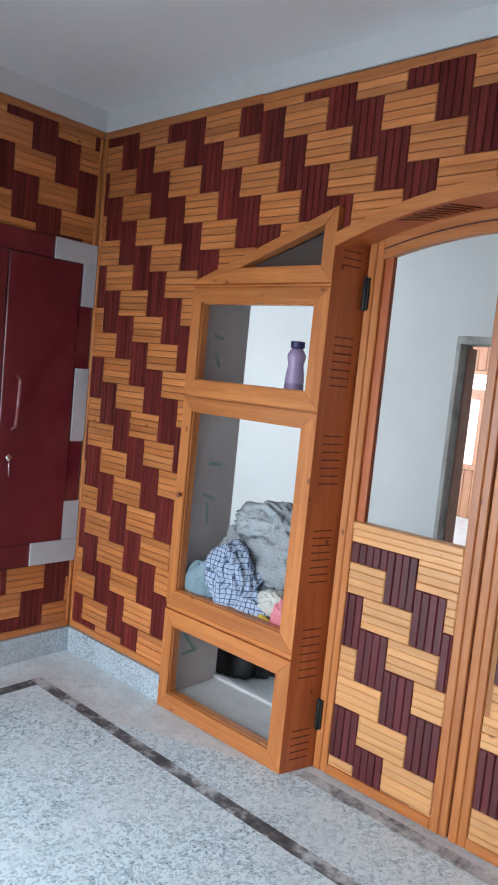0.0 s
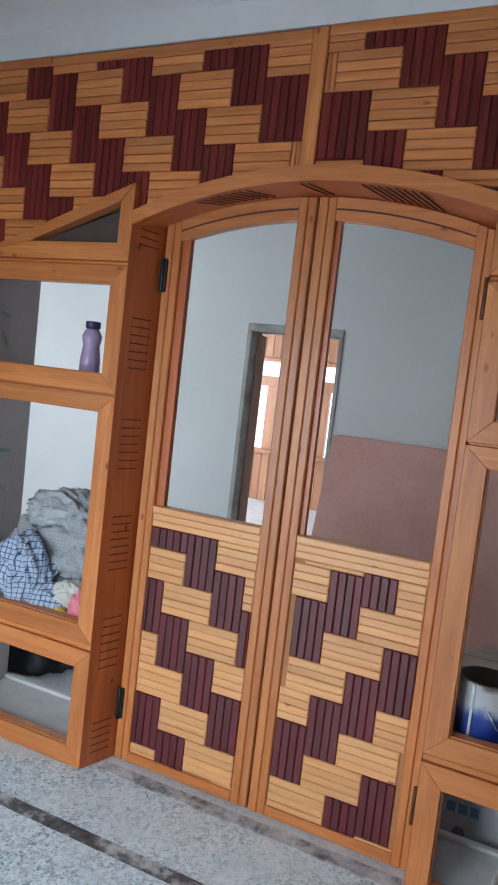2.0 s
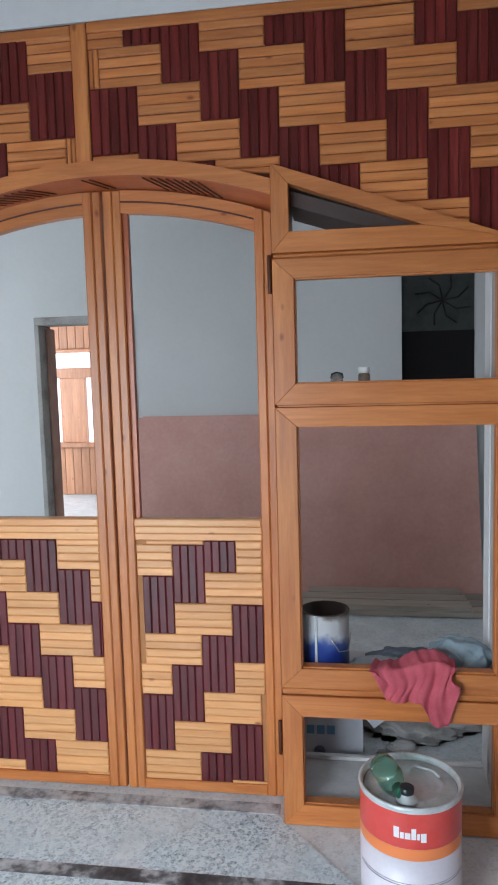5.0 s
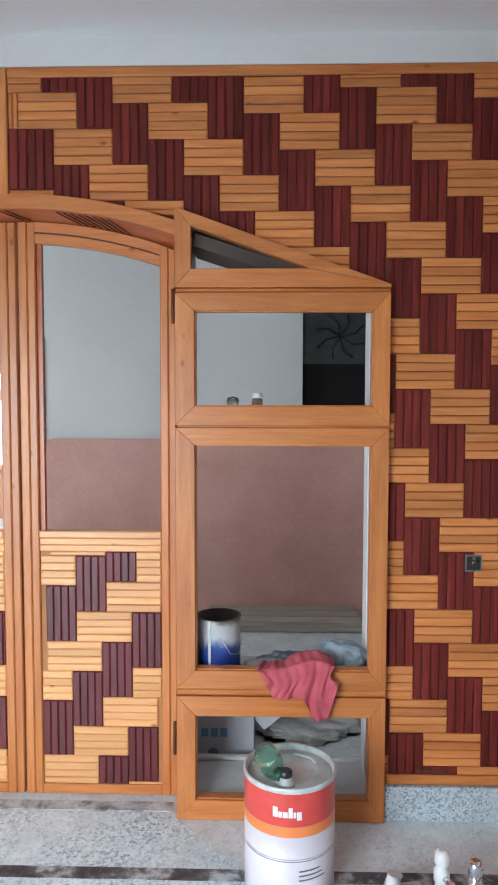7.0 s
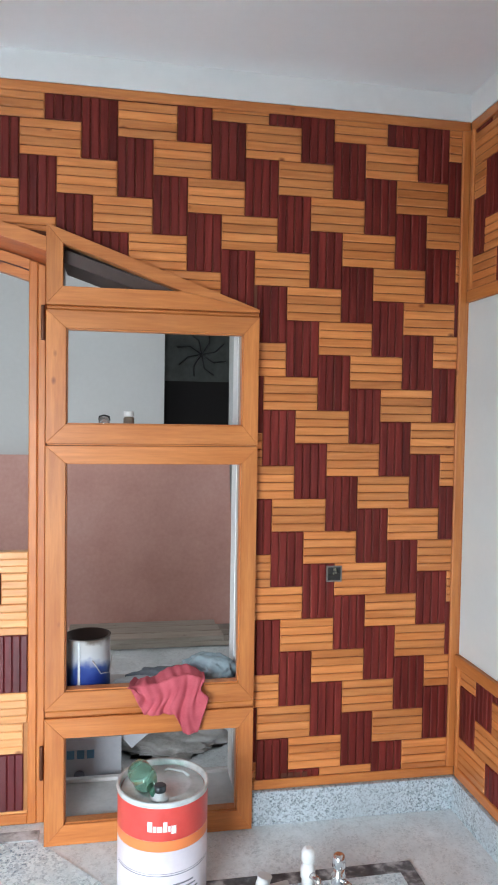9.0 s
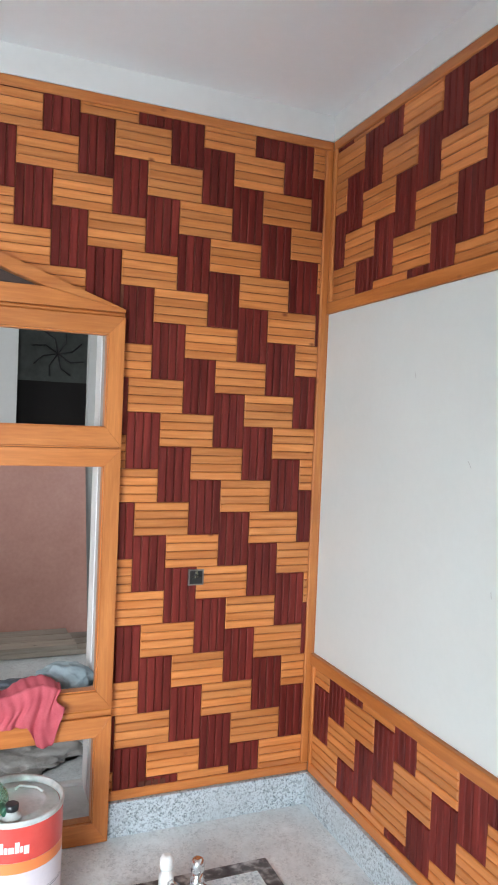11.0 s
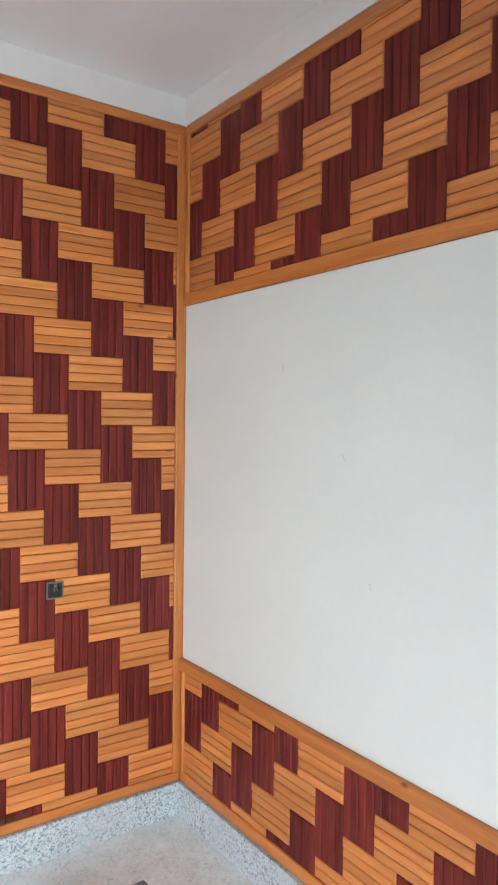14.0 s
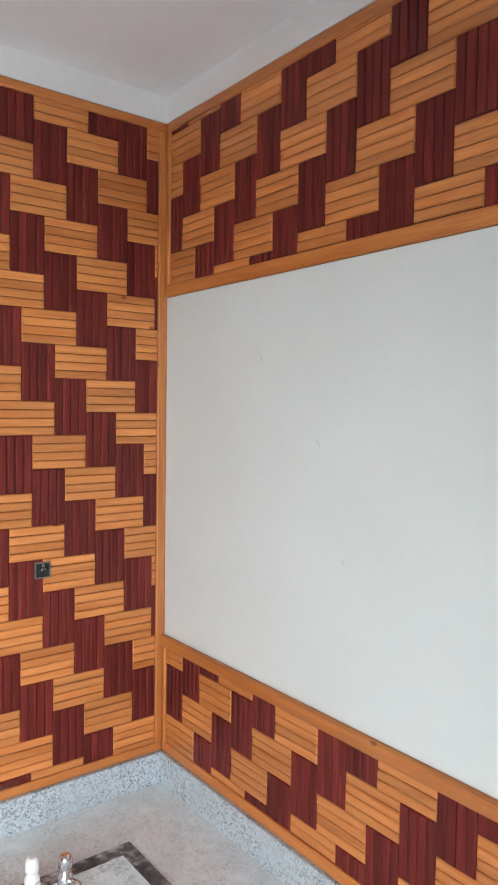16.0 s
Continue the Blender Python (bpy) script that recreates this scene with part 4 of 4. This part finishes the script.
for k, x in enumerate((-0.885, -0.845, -0.81)):
    root = thing("small_bottle", (x, 0.028, SH), "small white plastic bottle lying among clothes", "bottle", "small white bottles on the shelf")
    part("body", lathe([(0.014, 0), (0.016, 0.004), (0.016, 0.05), (0.009, 0.06)], (x, 0.028, SH + 0.001), 20), plain("white_plastic", (0.75, 0.75, 0.76), 0.4) if not k else bpy.data.materials["white_plastic"], root)
    part("cap", lathe([(0.009, 0.06), (0.01, 0.062), (0.01, 0.074), (0.008, 0.076)], (x, 0.028, SH + 0.001), 16), bpy.data.materials["white_plastic"], root)

# purple water bottle
px, py, pz = -0.468, 0.10, 1.469
root = thing("water_bottle", (px, py, pz), "translucent purple plastic water bottle on the niche shelf", "bottle")
PURPLE = plain("purple_plastic", (0.56, 0.42, 0.66), 0.25, transmission=0.35)
part("body", lathe([(0.036, 0), (0.040, 0.006), (0.040, 0.05), (0.037, 0.055), (0.040, 0.062), (0.036, 0.10), (0.031, 0.13), (0.037, 0.155), (0.038, 0.170), (0.028, 0.188), (0.022, 0.196)], (px, py, pz), 36), PURPLE, root)
part("cap", lathe([(0.024, 0.197), (0.029, 0.200), (0.029, 0.222), (0.027, 0.225)], (px, py, pz), 30), plain("violet_cap", (0.05, 0.035, 0.12), 0.4), root, "dark violet screw cap")

# small jars on the upper shelf
jx, jy = 1.20, 0.10
root = thing("jar", (jx, jy, 1.469), "small glass jar with black wire bail", "jar")
part("body", lathe([(0.018, 0), (0.020, 0.003), (0.020, 0.045), (0.015, 0.055)], (jx, jy, 1.469), 24), plain("clear_glass", (0.75, 0.78, 0.76), 0.1, transmission=0.8), root)
part("bail", tube([(jx - 0.02, jy, 1.51), (jx - 0.018, jy, 1.524), (jx, jy, 1.529), (jx + 0.018, jy, 1.524), (jx + 0.02, jy, 1.51)], 0.003), BLACK, root)
jx = 1.29
root = thing("jar", (jx, jy, 1.469), "small clear jar with a white lid", "jar")
part("body", lathe([(0.018, 0), (0.020, 0.003), (0.020, 0.05), (0.015, 0.056)], (jx, jy, 1.469), 24), plain("amber_glass", (0.5, 0.42, 0.33), 0.15, transmission=0.6), root)
part("lid", lathe([(0.018, 0.057), (0.019, 0.058), (0.019, 0.074), (0.017, 0.076)], (jx, jy, 1.469), 24), plain("white_lid", (0.8, 0.8, 0.78), 0.45), root)

# open paint tin on the shelf
tx, ty, tz, tr, th = 1.147, 0.105, SH + 0.001, 0.082, 0.222
root = thing("paint_tin", (tx, ty, tz), "open tin splashed white over blue, on the shelf", "paint tin")
m, t, p = material("splashed_tin")
tc = t.nodes.new("ShaderNodeTexCoord")
sep = t.nodes.new("ShaderNodeSeparateXYZ")
t.links.new(tc.outputs["Object"], sep.inputs[0])
nz = node(t, "ShaderNodeTexNoise", Scale=18.0, Detail=4.0)
t.links.new(tc.outputs["Object"], nz.inputs["Vector"])
ad = node(t, "ShaderNodeMath")
ad.operation = "MULTIPLY_ADD"
t.links.new(nz.outputs[0], ad.inputs[0])
ad.inputs[1].default_value = 0.09
t.links.new(sep.outputs[2], ad.inputs[2])
cr = ramp(t, ad.outputs[0], [(0.60, (0.012, 0.03, 0.20)), (0.65, (0.05, 0.10, 0.34)), (0.685, (0.58, 0.60, 0.62)), (0.735, (0.55, 0.55, 0.54)), (0.752, (0.16, 0.13, 0.11))])
t.links.new(cr.outputs[0], p.inputs["Base Color"])
p.inputs["Roughness"].default_value = 0.35
body = part("body", lathe([(tr - 0.002, 0), (tr, 0.003), (tr, th - 0.004), (tr + 0.003, th - 0.002), (tr + 0.003, th), (tr - 0.004, th), (tr - 0.005, 0.03), (0.01, 0.028)], (tx, ty, tz), 48), m, root)
part("paint", lathe([(tr - 0.0055, 0.08), (0.002, 0.081)], (tx, ty, tz), 40), plain("dark_red_residue", (0.03, 0.012, 0.01), 0.4), root, "dark residue inside")
# separate liner colours the inside and rim dark brown
part("lining", lathe([(tr - 0.0062, 0.03), (tr - 0.0062, th + 0.0015), (tr + 0.002, th + 0.0015)], (tx, ty, tz), 48, caps=False), plain("dark_brown_lining", (0.028, 0.014, 0.010), 0.5), root, "dark brown inside and rim")
part("seam", box(tx - 0.032, tx - 0.024, ty - tr - 0.001, ty - tr + 0.012, tz, tz + th - 0.004), STEEL, root)
part("wire_handle", tube([(tx + 0.02, ty - tr - 0.002, tz + 0.15), (tx + 0.05, ty - tr + 0.004, tz + 0.10), (tx + 0.08, ty - 0.04, tz + 0.09), (tx + 0.088, ty, tz + 0.14)], 0.002), STEEL, root)

# red cloth over the sill
RED = CLOTH("red_rag_cotton", (0.42, 0.060, 0.085), (0.58, 0.12, 0.15))
out = bmesh.new()
NU, NV = 60, 50
grid = []


def hem(u):
    """Lower edge of the hanging rag."""
    return 0.565 - 0.10 * min(1, u / 0.22) + (0.0 if u < 0.62 else -0.075 * min(1, (u - 0.62) / 0.10)) + (0.0 if u < 0.88 else 0.13 * (u - 0.88) / 0.12)


for iv in range(NV + 1):
    v = iv / NV
    row = []
    for iu in range(NU + 1):
        u = iu / NU
        x = 1.298 + 0.27 * u + 0.02 * (1 - v) * (0.5 - u) + 0.012 * math.sin(9 * v + 5 * u)
        fold = math.sin(2 * math.pi * (4.2 * u + 0.35 * math.sin(3 * v + 4 * u))) + 0.5 * math.sin(2 * math.pi * 9 * u + 2 * v)
        if v < 0.42:
            k = v / 0.42
            y = 0.115 - 0.155 * k
            crest = 0.045 * math.exp(-((u - 0.72) / 0.26) ** 2)
            z = 0.512 + 0.055 * min(1, k * 1.7) + crest * math.sin(math.pi * min(1, k * 0.9)) + 0.006 * fold * k
        else:
            k = (v - 0.42) / 0.58
            top = 0.566 + 0.036 * math.exp(-((u - 0.72) / 0.26) ** 2) * (1 - k)
            z = top + (hem(u) - top) * k
            y = -0.043 - 0.012 * math.sin(min(1, k * 3) * math.pi / 2) - 0.008 * fold * (0.35 + 0.65 * k) - 0.008
        row.append(out.verts.new((x, y, z)))
    grid.append(row)
for a, b in zip(grid, grid[1:]):
    for k in range(NU):
        f = out.faces.new((a[k], a[k + 1], b[k + 1], b[k]))
        f.smooth = True
rag = link("red_rag", out, RED)
sol = rag.modifiers.new("thickness", "SOLIDIFY")
sol.thickness = 0.0025
tagged(rag, "faded red cotton rag draped over the niche sill", "rag")
BLUEC = CLOTH("pale_blue_cloth", (0.30, 0.40, 0.45), (0.42, 0.52, 0.57))
lump((0.105, 0.07, 0.075), (1.60, 0.15, 0.53), 11, BLUEC, "rag", "crumpled pale blue cloth on the niche shelf", "rag", 0.12, SH)
lump((0.13, 0.06, 0.035), (1.44, 0.19, 0.505), 12, DARKC, "rag", "flat dark grey rag on the niche shelf", "rag", 0.18, SH)
lump((0.10, 0.05, 0.03), (1.33, 0.12, 0.50), 13, SHEET, "plastic_sheet", "scrap of grey plastic on the niche shelf", "sheet", 0.2, SH)

# large paint drum on the floor
dx, dy, dr, dh = 1.402, -0.345, 0.142, 0.375
root = thing("paint_drum", (dx, dy, 0), "white paint drum with red and orange bands, on the floor", "paint drum")
DRUM = surface("drum_white", [(0.68, 0.63, 0.69), (0.80, 0.75, 0.79)], 8, 0.35, 0.04, 80, coat=0.2)
part("body", lathe([(dr - 0.004, 0.001), (dr, 0.006), (dr, 0.225)], (dx, dy, 0), 64), DRUM, root)
part("orange_band", lathe([(dr + 0.0005, 0.2255), (dr + 0.0005, 0.258)], (dx, dy, 0), 64, caps=False), plain("orange_print", (0.84, 0.24, 0.07), 0.35, coat=0.2), root, "orange printed band")
part("red_band", lathe([(dr + 0.0005, 0.2585), (dr + 0.0005, dh - 0.016)], (dx, dy, 0), 64, caps=False), surface("red_print", [(0.64, 0.055, 0.045), (0.72, 0.085, 0.07)], 12, 0.35, 0, 60, coat=0.2), root, "red printed band")
TIN = surface("dusty_tin_lid", [(0.42, 0.47, 0.47), (0.60, 0.64, 0.64), (0.70, 0.73, 0.73)], 14, 0.4, 0.08, 70, metal=0.25)
part("rim", lathe([(dr + 0.002, dh - 0.016), (dr + 0.004, dh - 0.008), (dr + 0.003, dh), (dr - 0.004, dh + 0.001), (dr - 0.008, dh - 0.006), (dr - 0.010, dh - 0.018)], (dx, dy, 0), 64, caps=False), TIN, root)
lid = part("lid", lathe([(dr - 0.011, dh - 0.020), (dr - 0.012, dh - 0.017), (0.095, dh - 0.016), (0.09, dh - 0.012), (0.085, dh - 0.016), (0.004, dh - 0.016)], (dx, dy, 0), 64), TIN, root)
part("lid_handle", tube([(dx + 0.005, dy + 0.075, dh - 0.012), (dx + 0.02, dy + 0.078, dh - 0.004), (dx + 0.07, dy + 0.05, dh - 0.004), (dx + 0.085, dy + 0.035, dh - 0.012)], 0.004), TIN, lid)
part("spout", lathe([(0.030, dh - 0.016), (0.028, dh - 0.006), (0.020, dh - 0.002), (0.018, dh + 0.008), (0.012, dh + 0.009)], (dx - 0.015, dy - 0.085, 0), 28), TIN, lid)
part("spout_cap", lathe([(0.019, dh + 0.0095), (0.020, dh + 0.012), (0.020, dh + 0.026), (0.016, dh + 0.029)], (dx - 0.015, dy - 0.085, 0), 28), plain("black_cap", (0.02, 0.025, 0.028), 0.3), lid, "black screw cap")


def wrapped(a0, a1, z0, z1, r):
    """A thin printed strip round the drum."""
    out = bmesh.new()
    n = max(2, int(abs(a1 - a0) / 4))
    rows = [[out.verts.new((dx + r * math.cos(radians(a0 + (a1 - a0) * k / n)), dy + r * math.sin(radians(a0 + (a1 - a0) * k / n)), z)) for k in range(n + 1)] for z in (z0, z1)]
    for k in range(n):
        out.faces.new((rows[0][k], rows[0][k + 1], rows[1][k + 1], rows[1][k]))
    return out


PRINT = plain("white_print", (0.82, 0.80, 0.80), 0.4)
for a0, a1, z0, z1 in ((-112, -106, 0.287, 0.318), (-105, -101, 0.287, 0.305), (-100, -94, 0.287, 0.305), (-93, -88, 0.287, 0.318), (-87, -84, 0.287, 0.305), (-83, -77, 0.280, 0.305)):
    part("lettering", wrapped(a0, a1, z0, z1, dr + 0.0015), PRINT, root, "white printed maker's mark")
GREYPRINT = plain("grey_print", (0.16, 0.16, 0.2), 0.5)
for z0, z1 in ((0.150, 0.1525), (0.157, 0.1585)):
    part("printed_line", wrapped(-165, -20, z0, z1, dr + 0.001), GREYPRINT, root, "thin grey printed line")
for k in range(3):
    part("printed_bar", wrapped(-80, -52 + 4 * k, 0.118 - 0.014 * k, 0.123 - 0.014 * k, dr + 0.001), GREYPRINT, root, "small grey printed bar")

# green bottle lying on the drum
gx, gy, gz = dx - 0.062, dy - 0.02, dh + 0.022
root = thing("glass_bottle", (gx, gy, dh - 0.01), "squat translucent green bottle lying on the drum lid", "bottle")
GREEN = plain("green_plastic", (0.40, 0.76, 0.60), 0.12, transmission=0.92)
turn = Matrix.Rotation(radians(25), 4, "Z") @ Matrix.Rotation(radians(100), 4, "X")
part("body", lathe([(0.020, -0.05), (0.034, -0.045), (0.038, -0.03), (0.038, 0.015), (0.030, 0.035), (0.014, 0.048)], (gx, gy, gz), 32, None, turn), GREEN, root)
part("neck", lathe([(0.013, 0.048), (0.012, 0.066), (0.016, 0.067), (0.016, 0.08), (0.013, 0.082)], (gx, gy, gz), 24, None, turn), plain("dark_green_cap", (0.02, 0.10, 0.06), 0.3), root)


# chrome taps standing on the floor
def tap(x, y, cap):
    root = thing("tap", (x, y, 0), "chrome stop tap with white cap standing on the floor", "tap", "taps on the floor")
    part("body", lathe([(0.016, 0.001), (0.020, 0.004), (0.020, 0.05), (0.024, 0.055), (0.024, 0.085), (0.018, 0.092), (0.018, 0.105)], (x, y, 0), 28), CHROME if not cap else WHITEP, root)
    part("spout", tube([(x + 0.005, y - 0.015, 0.07), (x + 0.02, y - 0.045, 0.07), (x + 0.024, y - 0.06, 0.055)], 0.011, None, 14), CHROME, root)
    part("cap", lathe([(0.019, 0.106), (0.022, 0.109), (0.022, 0.136), (0.017, 0.146), (0.009, 0.150)], (x, y, 0), 28), WHITEP if cap else CHROME, root)
    return root


WHITEP = plain("white_enamel", (0.78, 0.78, 0.77), 0.35)
tap(1.866, -0.412, True)
tap(1.955, -0.457, False)
root = thing("pipe_fitting", (1.60, -0.46, 0), "dusty white plastic pipe with an elbow lying on the floor", "pipe")
PIPE = surface("dusty_white_pipe", [(0.55, 0.55, 0.54), (0.70, 0.70, 0.69)], 20, 0.5, 0.1, 90)
part("pipe", tube([(1.545, -0.47, 0.026), (1.70, -0.435, 0.026), (1.80, -0.415, 0.026)], 0.022, None, 20), PIPE, root)
part("elbow", tube([(1.70, -0.438, 0.03), (1.715, -0.434, 0.06), (1.72, -0.432, 0.085)], 0.024, None, 18), PIPE, root)
part("socket", tube([(1.515, -0.477, 0.031), (1.56, -0.466, 0.031)], 0.029, None, 20), PIPE, root)

# next room: plywood sheet, timber, carton
root = thing("plywood_sheet", (0.86, 2.7, 0), "large reddish-brown plywood sheet leaning on the wall", "plywood")
tilt = Matrix.Translation((0.87, 2.50, 0.0)) @ Matrix.Rotation(radians(-16), 4, "X")
for k in range(2):
    out = box(-1.22 + 0.03 * k, 1.22, 0.020 * k, 0.020 * k + 0.018, 0.0 + 0.004, 1.26 + 0.012 * k)
    out.transform(tilt)
    part("board", out, PLY, root)
PLANKS = wood("grey_planks", (0.30, 0.26, 0.21), (0.46, 0.42, 0.36), (0.15, 0.12, 0.1), random_tint=0.25, coat=0)
for k in range(6):
    x0, yy, zz = 0.75 + 0.09 * (k % 3), 2.06 + 0.13 * (k % 3), 0.001 + 0.034 * (k // 3)
    ob = tagged(link("plank", box(x0, x0 + 1.5 - 0.1 * k, yy, yy + 0.12, zz, zz + 0.032, 0.003), PLANKS), "dusty grey timber plank lying on the floor", "plank", "planks stacked on the floor")
root = thing("carton", (1.11, 0.5, 0), "open white cardboard carton with faded print", "box")
CARD = surface("white_card", [(0.40, 0.41, 0.44), (0.50, 0.51, 0.54)], 6, 0.8, 0.05)
part("body", box(0.90, 1.275, 0.37, 0.66, 0.001, 0.20, 0.003), CARD, root)
for k, (a, b) in enumerate(((1.055, 1.085), (1.095, 1.125), (1.135, 1.165))):
    part("printed_bar", box(a, b, 0.367, 0.3695, 0.115, 0.150), plain("blue_print", (0.10, 0.24, 0.38), 0.7) if not k else bpy.data.materials["blue_print"], root)
part("printed_dot", lathe([(0.022, 0), (0.022, 0.002)], (1.105, 0.3685, 0.045), 24, None, Matrix.Rotation(radians(90), 4, "X")), GREYPRINT, root)
out = box(-0.09, 0.09, -0.001, 0.001, 0, 0.11)
out.transform(Matrix.Translation((1.26, 0.40, 0.20)) @ Matrix.Rotation(radians(50), 4, "Y"))
part("flap", out, CARD, root)
# black heap added where the next room's floor lies in shadow
lump((0.42, 0.24, 0.24), (-1.25, 0.70, 0.06), 21, plain("shadow_black", (0.015, 0.015, 0.018), 0.6), "tarpaulin", "added black heap standing in for shadow on the floor", "tarpaulin", 0.12, 0.0)
tagged(lump((0.24, 0.17, 0.05), (1.50, 0.72, 0.0), 31, CEMENT, "rubble", "low heap of grey cement debris on the floor", "rubble", 0.2, 0.0), kind="stuff")
for k in range(14):
    x, y, r = random.uniform(1.15, 1.9), random.uniform(0.45, 1.3), random.uniform(0.01, 0.035)
    tagged(lump((r * 1.4, r, r * 0.7), (x, y, r * 0.4), 40 + k, CEMENT, "rubble", "small broken lump of cement on the floor", "rubble", 0.05, 0.0), group="rubble on the floor")
# burnt marks on the lowest slat by the corner
marks = thing("burn_marks", (1.90, 0, 0.175), "row of small dark burnt squares on a slat", "marks")
for k in range(4):
    part("mark", plate(rect(1.868 + 0.027 * k, 1.890 + 0.027 * k, 0.166, 0.184), NORTH, -0.002, 0.0022), CARVED, marks)
# green scrawl on the niche side
scrawl = thing("green_scrawl", (-0.93, 0.15, 0.8), "faint green painted scrawl on the niche side", "marks")
GREENP = surface("faded_green_paint", [(0.20, 0.34, 0.28), (0.38, 0.44, 0.40)], 30, 0.8, 0)
SIDE = Matrix(((0, 0, 1, LN[0]), (1, 0, 0, 0), (0, 1, 0, 0), (0, 0, 0, 1)))
for y0, z0, y1, z1 in ((0.08, 1.70, 0.14, 1.69), (0.10, 1.62, 0.13, 1.56), (0.12, 1.12, 0.20, 1.115), (0.10, 0.98, 0.18, 0.95), (0.13, 0.94, 0.14, 0.84), (0.06, 0.33, 0.14, 0.23), (0.06, 0.23, 0.15, 0.235)):
    d = Vector((y1 - y0, z1 - z0)).normalized() * 0.008
    part("stroke", plate([(y0 - d.y, z0 + d.x), (y0 + d.y, z0 - d.x), (y1 + d.y, z1 - d.x), (y1 - d.y, z1 + d.x)], SIDE, -0.001, 0.0012), GREENP, scrawl)
